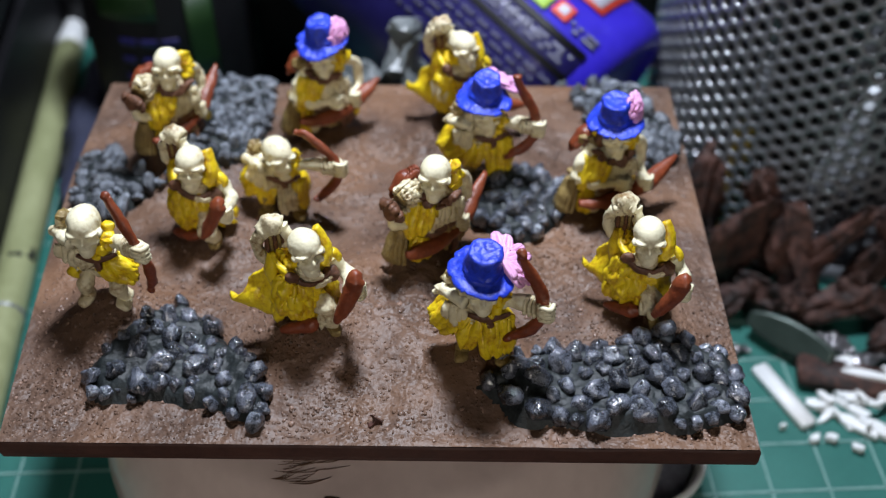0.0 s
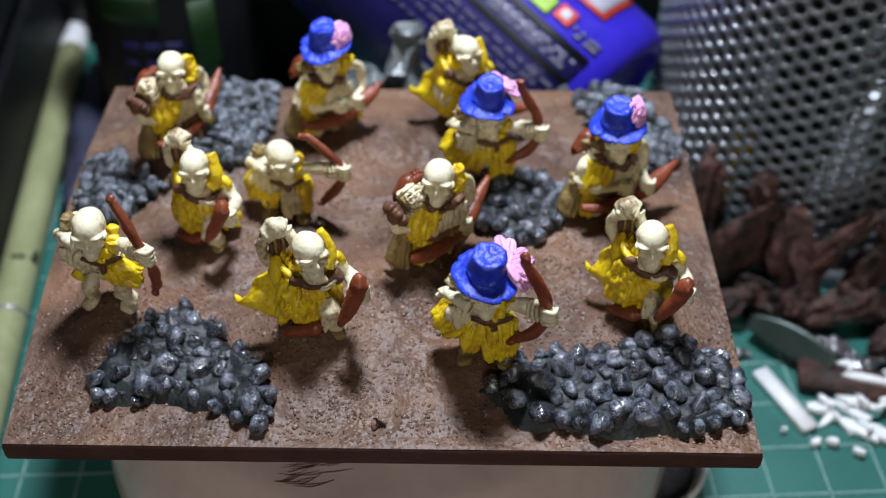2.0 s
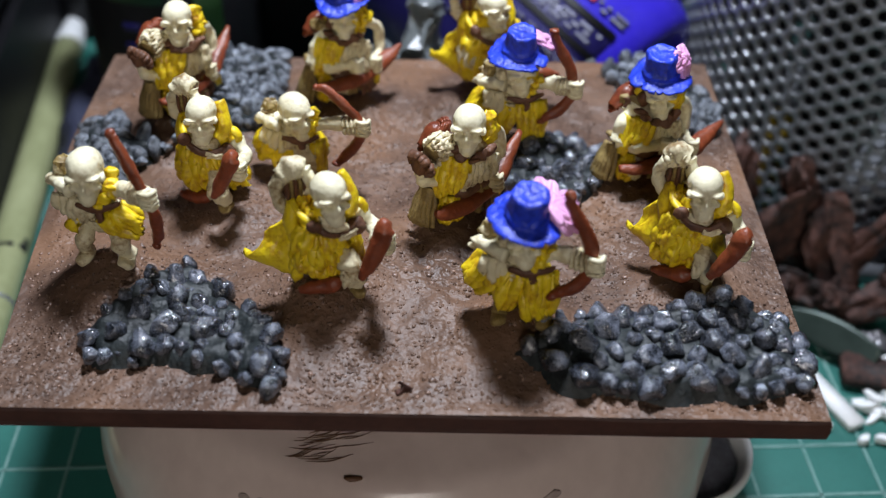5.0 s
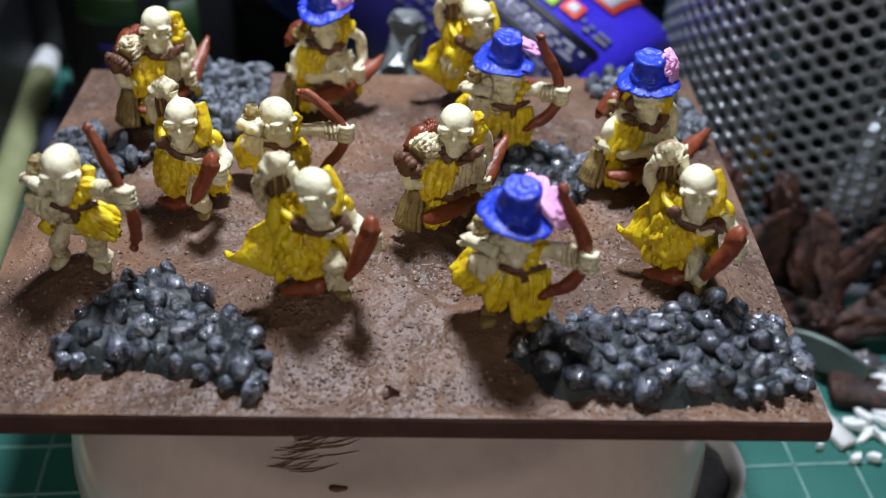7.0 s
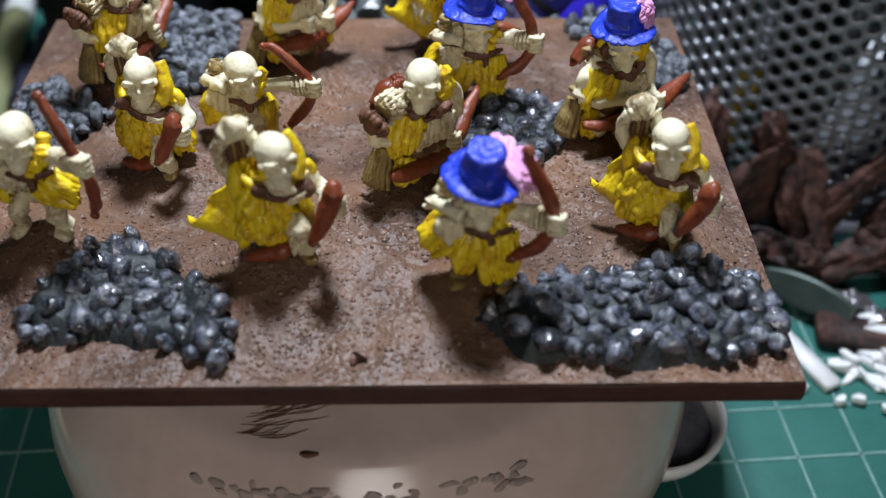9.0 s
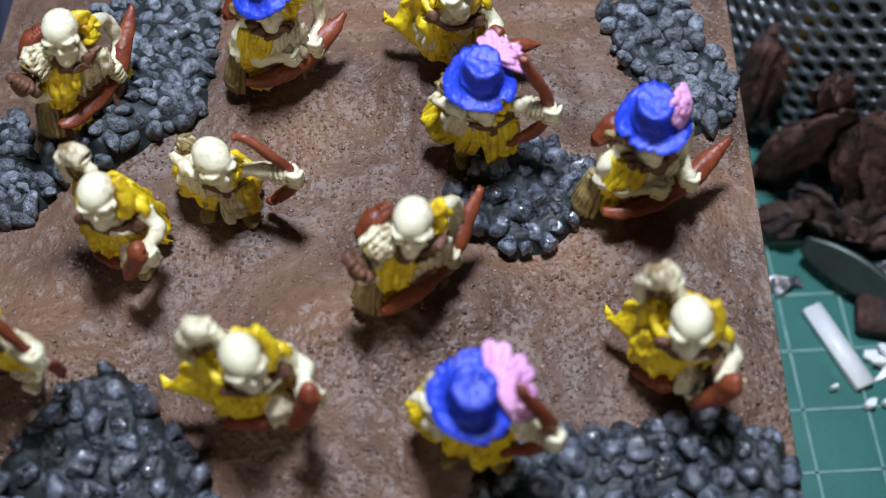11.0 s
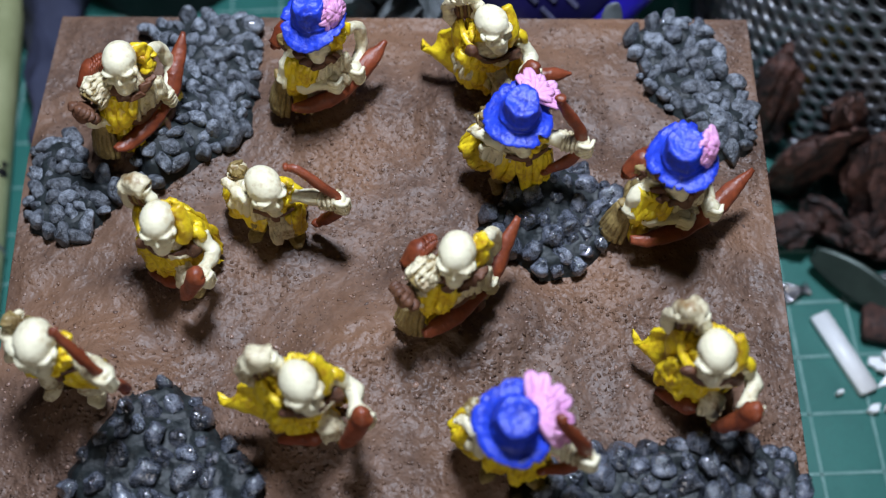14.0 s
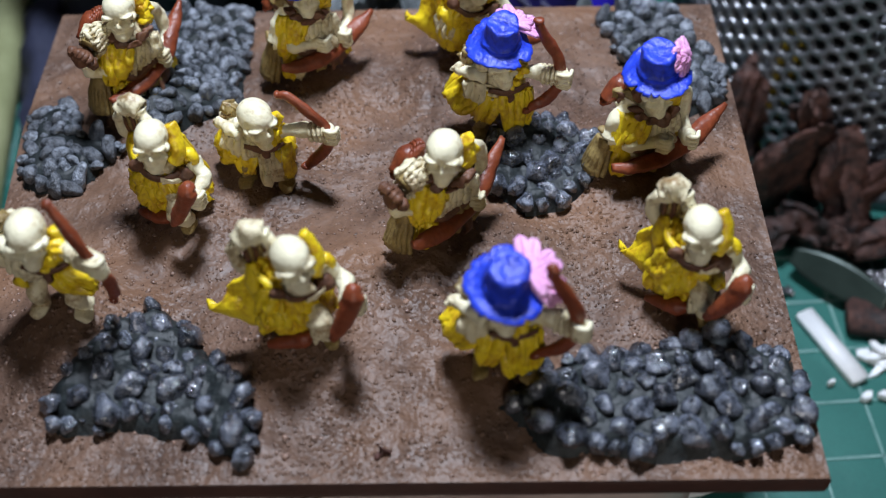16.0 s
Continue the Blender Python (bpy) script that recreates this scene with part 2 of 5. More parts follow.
def tube(pts, radii, n=14, sides=10, flat=1.0, up=(0, 0, 1)):
    """A closed tube through points; radii along it; flat squeezes it along its second axis."""
    p = curve_points(pts, n)
    r = np.interp(np.linspace(0, 1, n), np.linspace(0, 1, len(radii)), radii)
    v, f = [], []
    side = None
    for i in range(n):
        d = p[min(i + 1, n - 1)] - p[max(i - 1, 0)]
        d /= np.linalg.norm(d) + 1e-12
        if side is None:
            side = np.cross(d, up)
            if np.linalg.norm(side) < 1e-3:
                side = np.cross(d, (1, 0, 0))
        side = side - d * np.dot(side, d)
        side /= np.linalg.norm(side)
        other = np.cross(d, side)
        for k in range(sides):
            a = 2 * math.pi * k / sides
            v.append(p[i] + r[i] * (math.cos(a) * side + flat * math.sin(a) * other))
    for i in range(n - 1):
        for k in range(sides):
            j = (k + 1) % sides
            f.append((i * sides + k, i * sides + j, (i + 1) * sides + j, (i + 1) * sides + k))
    v.append(p[0]), v.append(p[-1])
    a, b = n * sides, n * sides + 1
    for k in range(sides):
        j = (k + 1) % sides
        f.append((a, j, k))
        f.append((b, (n - 1) * sides + k, (n - 1) * sides + j))
    return np.array(v), f


def sheet(fn, nu, nv, thick):
    """A skin of some thickness over fn(u, v), u and v from 0 to 1."""
    g = np.array([[fn(i / (nu - 1), j / (nv - 1)) for j in range(nv)] for i in range(nu)], float)
    du, dv = np.gradient(g, axis=0), np.gradient(g, axis=1)
    nrm = np.cross(du, dv)
    nrm /= np.linalg.norm(nrm, axis=2, keepdims=True) + 1e-12
    v = np.vstack([(g + nrm * thick / 2).reshape(-1, 3), (g - nrm * thick / 2).reshape(-1, 3)])
    m, f = nu * nv, []
    at = lambda i, j: i * nv + j  # noqa: E731
    for i in range(nu - 1):
        for j in range(nv - 1):
            q = (at(i, j), at(i + 1, j), at(i + 1, j + 1), at(i, j + 1))
            f.append(q)
            f.append(tuple(m + k for k in reversed(q)))
    rim = [at(i, 0) for i in range(nu)] + [at(nu - 1, j) for j in range(1, nv)] + [at(i, nv - 1) for i in range(nu - 2, -1, -1)] + [at(0, j) for j in range(nv - 2, 0, -1)]
    for a, b in zip(rim, rim[1:] + rim[:1]):
        f.append((b, a, a + m, b + m))
    return v, f


def lathe(profile, sides=64, at=(0, 0, 0)):
    """A body of revolution about z; profile of (radius, height)."""
    v, f = [], []
    for r, z in profile:
        for k in range(sides):
            a = 2 * math.pi * k / sides
            v.append((at[0] + r * math.cos(a), at[1] + r * math.sin(a), at[2] + z))
    for i in range(len(profile) - 1):
        for k in range(sides):
            j = (k + 1) % sides
            f.append((i * sides + k, i * sides + j, (i + 1) * sides + j, (i + 1) * sides + k))
    return np.array(v), f


def box(at, size, rot=(0, 0, 0), bevel=0.12, wobble=0.0, seed=0.0):
    """A block with worn edges."""
    bm = bmesh.new()
    bmesh.ops.create_cube(bm, size=1)
    bmesh.ops.scale(bm, vec=size, verts=bm.verts)
    if bevel:
        bmesh.ops.bevel(bm, geom=bm.edges[:], offset=bevel * min(size), segments=2, affect="EDGES")
    v = np.array([p.co for p in bm.verts])
    f = [tuple(p.index for p in q.verts) for q in bm.faces]
    bm.free()
    v = v @ turn(*rot).T + np.array(at, float)
    return (rough_up(v, wobble, 250, seed) if wobble else v), f


def drum(at, axis, radius, length, sides=48, bevel=0.001):
    """A closed cylinder with rounded ends along any axis."""
    h = length / 2
    prof = [(0.0001, -h), (radius - bevel, -h), (radius, -h + bevel), (radius, h - bevel), (radius - bevel, h), (0.0001, h)]
    v, f = lathe(prof, sides)
    q = np.array(Vector((0, 0, 1)).rotation_difference(Vector(axis)).to_matrix())
    return v @ q.T + np.array(at, float), f


TRAY = 0.05      # height of the tray's upper face
MAT_TOP = 0.003  # height of the cutting mat's face


# ---- large structure ----
tagged(Shape().add(*box((0, 0.25, -0.0215), (1.6, 1.1, 0.04), bevel=0.05), DESK).thing("desk_top", smooth=False),
       "dark stained wooden work desk top", "desk", kind="structure")
for wall_name, wall_at, wall_size in (("wall_north", (0, 1.45, 0.35), (3.2, 0.1, 2.2)), ("wall_south", (0, -1.55, 0.35), (3.2, 0.1, 2.2)),
                                      ("wall_east", (1.55, -0.05, 0.35), (0.1, 2.9, 2.2)), ("wall_west", (-1.55, -0.05, 0.35), (0.1, 2.9, 2.2)),
                                      ("ceiling", (0, -0.05, 1.5), (3.2, 3.1, 0.1)), ("floor", (0, -0.05, -0.8), (3.2, 3.1, 0.1))):
    tagged(Shape().add(*box(wall_at, wall_size, bevel=0), WALL).thing(wall_name, smooth=False), "plain dark painted room surface", "room", kind="structure")

# cutting mat with its printed grid
MAT_TURN = 3.5
mat_spin = turn(0, 0, MAT_TURN)
MAT_AT = np.array((0.067, 0.0265, 0))


def on_mat(u, v, z=0.0):
    """A place on the mat: u and v in metres along its grid from one crossing."""
    return MAT_AT + mat_spin @ np.array((u, v, 0)) + np.array((0, 0, MAT_TOP + z))


mat_mid = on_mat(-0.05, 0.128)
tagged(Shape().add(*box((mat_mid[0], mat_mid[1], MAT_TOP - 0.00225), (0.47, 0.32, 0.0045), (0, 0, MAT_TURN), bevel=0.1), MAT).thing("cutting_mat", smooth=False),
       "green self-healing cutting mat with a printed pale grid", "cutting mat")
mat_ob = bpy.data.objects["cutting_mat"]
for axis_name, count, start in (("u", 44, -0.27), ("v", 27, -0.01)):
    for i in range(count):
        s = start + 0.01 * i
        wide = 0.0009 if (axis_name == "v" and i == 0) else 0.00040
        if axis_name == "u":
            a, b, size = on_mat(s, -0.01), on_mat(s, 0.25), (wide, 0.26, 0.0003)
        else:
            a, b, size = on_mat(-0.27, s), on_mat(0.16, s), (0.43, wide, 0.0003)
        mid = (a + b) / 2
        Shape().add(*box((mid[0], mid[1], MAT_TOP + 0.00005), size, (0, 0, MAT_TURN), bevel=0), MATLINE).thing("grid_line", smooth=False, parent=mat_ob)


def printed(text, at, height, rz, mat, parent, name="numeral"):
    """Flat lettering in the built-in font, as a mesh."""
    cu = bpy.data.curves.new(name, "FONT")
    cu.body, cu.size, cu.align_x, cu.extrude = text, height, "CENTER", 0.00006
    tmp = bpy.data.objects.new(name, cu)
    scene.collection.objects.link(tmp)
    me = bpy.data.meshes.new_from_object(tmp.evaluated_get(bpy.context.evaluated_depsgraph_get()))
    bpy.data.objects.remove(tmp)
    me.materials.clear()
    me.materials.append(mat)
    ob = new(name, me)
    ob.matrix_world = pose(*at, 0, 0, rz)
    ob.parent = parent
    return ob


for n in range(7, 19):
    spot = on_mat(0.01 * (n - 13) + 0.0012, -0.0158, 0.0002)
    printed(str(n), spot, 0.0052, MAT_TURN, MATLINE, mat_ob)

# china bowl, upside down, under the tray
CUP = (0.0015, 0.0355)
cup = empty("china_cup", (CUP[0], CUP[1], MAT_TOP), "upturned white glazed china cup with dried paint smears", "cup")
profile = [(0.0335, 0.0), (0.0350, 0.0), (0.0362, 0.0012), (0.0412, 0.0055), (0.0448, 0.0095), (0.0462, 0.0135), (0.0463, 0.0175), (0.0456, 0.0225), (0.0440, 0.0270), (0.0412, 0.0315), (0.0378, 0.0356),
           (0.0370, 0.03635), (0.0360, 0.0368), (0.0345, 0.0373), (0.0310, 0.0385), (0.0282, 0.0400), (0.0275, 0.0412), (0.0272, 0.0438), (0.0262, 0.0440), (0.0250, 0.0436), (0.0245, 0.0405), (0.0, 0.0395)]
cv, cf = lathe(profile, 96)
Shape().add(cv, cf, CERAMIC).thing("cup_body", parent=cup)


def cup_radius(z):
    return float(np.interp(z, [p[1] for p in profile[1:17]], [p[0] for p in profile[1:17]]))


lug = lathe([(0.0, 0.0072), (0.0088, 0.0072), (0.0099, 0.0078), (0.0106, 0.0100), (0.0111, 0.0110), (0.0117, 0.0108), (0.0118, 0.0096), (0.0108, 0.0074), (0.0085, 0.0064), (0.0, 0.0063)], 48, (0.0408, -0.0080, 0))
# white, not china: the lamp's light on the rim is put into its colour
Shape().add(*lug, WHITE).thing("handle", parent=cup)
# added disc: the tray's shade on the lug's face, painted as blue-grey
tagged(Shape().add(*blob((0.0408, -0.0080, 0.0080), (0.0098, 0.0098, 0.0022), level=4, amount=0.0006, freq=500), LUGSHADE).thing("dried_paint", parent=cup), "blue-grey handle face with the tray's shade in its colour")


def on_cup(angle, z, lift=0.0002):
    """A place on the cup's outer side; angle in degrees from straight ahead towards the front."""
    a = radians(angle)
    r = cup_radius(z) + lift
    return (r * math.sin(a), -r * math.cos(a), z)


rng = random.Random(4)
for k in range(26):
    a0, z0 = -21 + rng.uniform(-1.0, 8.5), 0.0370 + 0.0015 * rng.random()
    a1 = a0 + rng.uniform(3, 9)
    Shape().add(*tube([on_cup(a0, z0 - 0.0002), on_cup((a0 + a1) / 2, z0), on_cup(a1, z0 + rng.uniform(0.0001, 0.0005))], [0.00003, rng.uniform(0.00005, 0.00013), 0.00003], 12, 6), STROKE).thing("brush_stroke", parent=cup)
Shape().add(*blob(on_cup(-8, 0.0366), (0.0011, 0.0004, 0.0003), level=2, amount=0.0003, freq=900), STROKE).thing("paint_spot", parent=cup)
for k in range(40):
    ang = rng.uniform(-30, 30)
    zz = 0.0334 - 0.0016 * (ang / 28) ** 2 + rng.gauss(0, 0.0004)
    Shape().add(*blob(on_cup(ang, zz, -0.00012), (rng.uniform(0.0005, 0.0016), 0.00024, rng.uniform(0.0003, 0.0006)), (-40, rng.uniform(-20, 20), ang), 2, 0.0003, 900, k), SMEAR).thing("paint_smear", parent=cup)

# display tray: slab, textured ground
tray = empty("display_tray", (0, 0.04, TRAY - 0.003), "brown textured rectangular display tray resting on a cup", "display tray")
tray.location = (0, 0, 0)
X0, X1, Y0, Y1 = -0.0497, 0.05, 0.0, 0.0795


def tray_left(y):
    """The hand-cut left edge runs in towards the front."""
    return X0 + 0.0052 * max(0.0, 1 - y / 0.055) ** 1.15



# earth heaped round each figure's foot: place in millimetres, height, reach
MOUNDS = ((-32.5, 57.0, 4.6, 7.5), (-9.2, 62.0, 2.8, 7.5), (12.4, 64.4, 3.6, 7.5), (16.6, 50.5, 3.0, 7.5), (34.8, 43.6, 2.2, 7.5), (-25.0, 37.2, 2.2, 7.5),
          (-14.0, 44.4, 0.9, 7.5), (8.4, 31.2, 4.2, 8.5), (-34.4, 20.4, 5.0, 7.5), (-7.0, 17.0, 4.6, 8.0), (15.6, 13.6, 3.6, 7.5), (37.4, 20.6, 3.0, 7.0), (-2.5, 25.5, 4.0, 9.0), (6.0, 20.0, 2.4, 9.0))


def swell(x, y):
    """Smooth heaps of the ground, without its grain."""
    total = 0.0
    for mx, my, high, reach in MOUNDS:
        d2 = (x * 1000 - mx) ** 2 + (y * 1000 - my) ** 2
        if d2 < 5 * reach * reach:
            total += (high * math.exp(-d2 / (reach * reach))) ** 3
    edge = min(x - tray_left(y), X1 - x, y - Y0, Y1 - y)
    return 0.001 * total ** (1 / 3) * min(1.0, max(0.0, edge / 0.006))


def ground(x, y):
    """Height of the textured ground above the tray's face."""
    p = Vector((x, y, 0.0))
    h = 0.0006 * noise.noise(p * 80) + 0.00052 * noise.noise(p * 250 + Vector((3, 1, 0)))
    rough = 0.25 + 1.6 * max(0.0, noise.noise(p * 55 + Vector((7, 2, 5))))
    h += 0.00036 * rough * noise.noise(p * 620)
    edge = min(x - tray_left(y), X1 - x, y - Y0, Y1 - y)
    return h * min(1.0, max(0.0, edge / 0.002)) + swell(x, y)


NX, NY = 300, 240
gv, gf = [], []
for i in range(NX + 1):
    for j in range(NY + 1):
        y = Y0 + (Y1 - Y0) * j / NY
        x = tray_left(y) + (X1 - tray_left(y)) * i / NX
        gv.append((x, y, TRAY + ground(x, y)))
for i in range(NX):
    for j in range(NY):
        a = i * (NY + 1) + j
        gf.append((a, a + NY + 1, a + NY + 2, a + 1))
Shape().add(gv, gf, EARTH).thing("ground_cover", parent=tray)
rim = [(X0 + 0.0052 * 0, Y1), *[(tray_left(Y1 * k / 14), Y1 * k / 14) for k in range(13, -1, -1)], *[(tray_left(0) + (X1 - tray_left(0)) * k / 24, 0) for k in range(1, 24)],
       *[(X1, Y1 * k / 14) for k in range(15)]]
mid_x, mid_y = 0.0015, 0.04
rows = [(1.0, TRAY - 0.00005), (1.0035, TRAY - 0.0004), (1.004, TRAY - 0.0022), (1.001, TRAY - 0.003), (0.02, TRAY - 0.003)]
sv = [(mid_x + (x - mid_x) * k, mid_y + (y - mid_y) * k, z + (0.0003 * noise.noise(Vector((x, y, z)) * 120) if z > TRAY - 0.002 else 0)) for k, z in rows for x, y in rim]
n = len(rim)
sf = [(r * n + i, r * n + (i + 1) % n, (r + 1) * n + (i + 1) % n, (r + 1) * n + i) for r in range(len(rows) - 1) for i in range(n)]
Shape().add(sv, sf, EDGE).thing("slab", parent=tray, smooth=False)

# loose grit glued over the ground
rng = random.Random(11)
grit = Shape()
for k in range(16000):
    x, y = rng.uniform(X0 + 0.001, X1 - 0.001), rng.uniform(Y0 + 0.0006, Y1 - 0.001)
    dense = 0.45 + 0.9 * noise.noise(Vector((x, y, 0)) * 65 + Vector((2, 9, 4))) + (0.25 if y < 0.02 else 0.0)
    if rng.random() > dense or x < tray_left(y) + 0.0008:
        continue
    s = rng.choice((0.00010, 0.00011, 0.00013, 0.00015, 0.00018, 0.00021, 0.00025))
    if y < 0.03 and k % 9 == 0:
        s *= 1.55
    v, f = ball(1)
    v = v * np.array((s * rng.uniform(0.8, 1.5), s * rng.uniform(0.8, 1.5), s * 0.9)) @ turn(rng.uniform(0, 40), 0, rng.uniform(0, 360)).T
    v = v * (1 + 0.22 * np.array([math.sin(k * 3.1 + n * 2.3) for n in range(len(v))]))[:, None]
    grit.add(v + np.array((x, y, TRAY + ground(x, y) - s * 0.1)), f, EARTH if k % 3 else GRIT)
tagged(grit.thing("grit", parent=tray), kind="stuff")
Shape().add(*blob((0.0022, 0.0035, TRAY + 0.0002), (0.0014, 0.0007, 0.0006), (0, 0, -25), 4, 0.0010, 800), EDGE).thing("clod", parent=tray)

# gravel patches: bed with pebbles
PATCHES = (
    ((-36, 11), (-32, 16), (-29, 20), (-25, 23), (-21, 20), (-18, 16), (-13, 12), (-11, 6), (-12, 1), (-15, 3), (-19, 5), (-28, 6), (-34, 6)),
    ((15, 8), (18, 11), (25, 15), (34, 16), (41, 17.5), (49, 15), (49.5, 12), (49, 4.5), (43, 2.5), (34, 2.0), (28, 2.5), (20, 3), (18, 6)),
    ((11, 44), (14, 47), (19, 53), (26, 53), (30, 49), (29, 42), (25, 38), (20, 37), (16, 40)),
    ((-38, 76), (-31, 79), (-20, 79), (-19, 67), (-19, 58), (-26, 52), (-30, 49), (-33, 49), (-34, 57), (-31, 66), (-33, 73)),
    ((-48, 57), (-43, 58), (-40, 52), (-33, 49), (-37, 46), (-40, 41), (-47, 43), (-48, 48)),
    ((32, 76), (37, 79), (44, 78), (46, 71), (49, 63), (48, 56), (43, 55), (39, 62), (35, 65)),
)


def inside(poly, x, y):
    odd = False
    for (ax, ay), (bx, by) in zip(poly, poly[1:] + poly[:1]):
        if (ay > y) != (by > y) and x < (bx - ax) * (y - ay) / (by - ay) + ax:
            odd = not odd
    return odd


def from_rim(poly, x, y):
    best = 9.0
    for (ax, ay), (bx, by) in zip(poly, poly[1:] + poly[:1]):
        dx, dy = bx - ax, by - ay
        t = min(1, max(0, ((x - ax) * dx + (y - ay) * dy) / (dx * dx + dy * dy)))
        best = min(best, math.hypot(x - ax - t * dx, y - ay - t * dy))
    return best


pebble_meshes = []
prng = random.Random(21)
for k in range(14):
    v, f = ball(3)
    v = v * np.array((prng.uniform(0.9, 1.18), prng.uniform(0.8, 1.0), prng.uniform(0.75, 1.0)))
    for _ in range(6):
        d = np.array((prng.gauss(0, 1), prng.gauss(0, 1), prng.gauss(0, 1)))
        d /= np.linalg.norm(d)
        cut = prng.uniform(0.52, 0.78)
        over = np.maximum(v @ d - cut, 0)
        v = v - np.outer(over * 0.82, d)
    smooth_v = rough_up(v, 0.14, 1.1, k * 3.1) * np.array((1.22, 0.90, 1.02))
    v = rough_up(v, 0.20, 1.2, k * 3.1)
    v = rough_up(v, 0.11, 2.8, k * 1.7)
    pebble_meshes.append((Shape().add(v, f, PEBBLE).mesh("pebble"), Shape().add(smooth_v, f, DRYSTONE).mesh("pebble")))

for number, poly in enumerate(PATCHES):
    poly = [tuple(p) for p in poly]
    xs, ys = [p[0] for p in poly], [p[1] for p in poly]
    index = {}
    step = 0.5
    bvs, bfs = [], []
    nx, ny = int((max(xs) - min(xs)) / step) + 3, int((max(ys) - min(ys)) / step) + 3
    for i in range(nx):
        for j in range(ny):
            x, y = min(xs) - 0.5 + i * step, min(ys) - 0.5 + j * step
            if inside(poly, x, y) or from_rim(poly, x, y) < 0.6:
                d = from_rim(poly, x, y) if inside(poly, x, y) else -0.3
                q = Vector((x * 0.001, y * 0.001, 0.3))
                h = -0.0006 + 0.0027 * min(1.0, max(0.0, (d + 0.3) / 2.0)) + 0.0006 * noise.noise(q * 600)
                index[i, j] = len(bvs)
                bx, by = min(max(x * 0.001, X0 + 0.0003), X1 - 0.0003), min(max(y * 0.001, 0.0003), Y1 - 0.0003)
                bvs.append((bx, by, TRAY + h + swell(bx, by)))
    for (i, j), a in index.items():
        if (i + 1, j) in index and (i, j + 1) in index and (i + 1, j + 1) in index:
            bfs.append((a, index[i + 1, j], index[i + 1, j + 1], index[i, j + 1]))
    patch = Shape().add(bvs, bfs, SCREE).thing("gravel_patch", parent=tray)
    tagged(patch, "patch of glossy dark grey gravel glued to the tray")
    size0 = (1.95, 2.0, 1.85, 1.6, 1.6, 1.65)[number]
    placed, tries = [], 0
    while tries < 2600:
        tries += 1
        x, y = prng.uniform(min(xs), max(xs)), prng.uniform(min(ys), max(ys))
        s = size0 * prng.choice((0.62, 0.75, 0.85, 0.9, 0.95, 1.05))
        if not inside(poly, x, y) or from_rim(poly, x, y) < s * 0.35:
            continue
        if any(math.hypot(x - a, y - b) < (0.73 if number < 3 else 0.64) * (s + c) for a, b, c in placed):
            continue
        placed.append((x, y, s))
        d = min(1.0, from_rim(poly, x, y) / 4.0)
        stone = new("pebble", prng.choice(pebble_meshes)[number > 2])
        stone.parent = patch
        stone.location = (x * 0.001, y * 0.001, TRAY + swell(x * 0.001, y * 0.001) + 0.0006 + s * 0.00040 + 0.0009 * d)
        stone.rotation_euler = (prng.uniform(-1.2, 1.2), prng.uniform(-1.2, 1.2), prng.uniform(0, 6.28))
        stone.scale = (s * 0.00104, s * 0.00094, s * 0.00100)
    size1 = size0 * 0.5
    filler = 0
    while filler < 10 and tries < 5000:
        tries += 1
        x, y = prng.uniform(min(xs), max(xs)), prng.uniform(min(ys), max(ys))
        s = size1 * prng.uniform(0.7, 1.2)
        if not inside(poly, x, y) or any(math.hypot(x - a, y - b) < 0.7 * (s + c) for a, b, c in placed):
            continue
        placed.append((x, y, s))
        filler += 1
        stone = new("pebble", prng.choice(pebble_meshes)[number > 2])
        stone.parent = patch
        stone.location = (x * 0.001, y * 0.001, TRAY + swell(x * 0.001, y * 0.001) + 0.0006 + s * 0.0006)
        stone.rotation_euler = (prng.uniform(-1, 1), prng.uniform(-1, 1), prng.uniform(0, 6.28))
        stone.scale = (s * 0.001,) * 3


# ---- painted miniatures ----
def local(yaw):
    """Turns from a figure's own axes (front is -y) to the tray's; yaw turns its front towards +x."""
    return turn(0, 0, yaw)


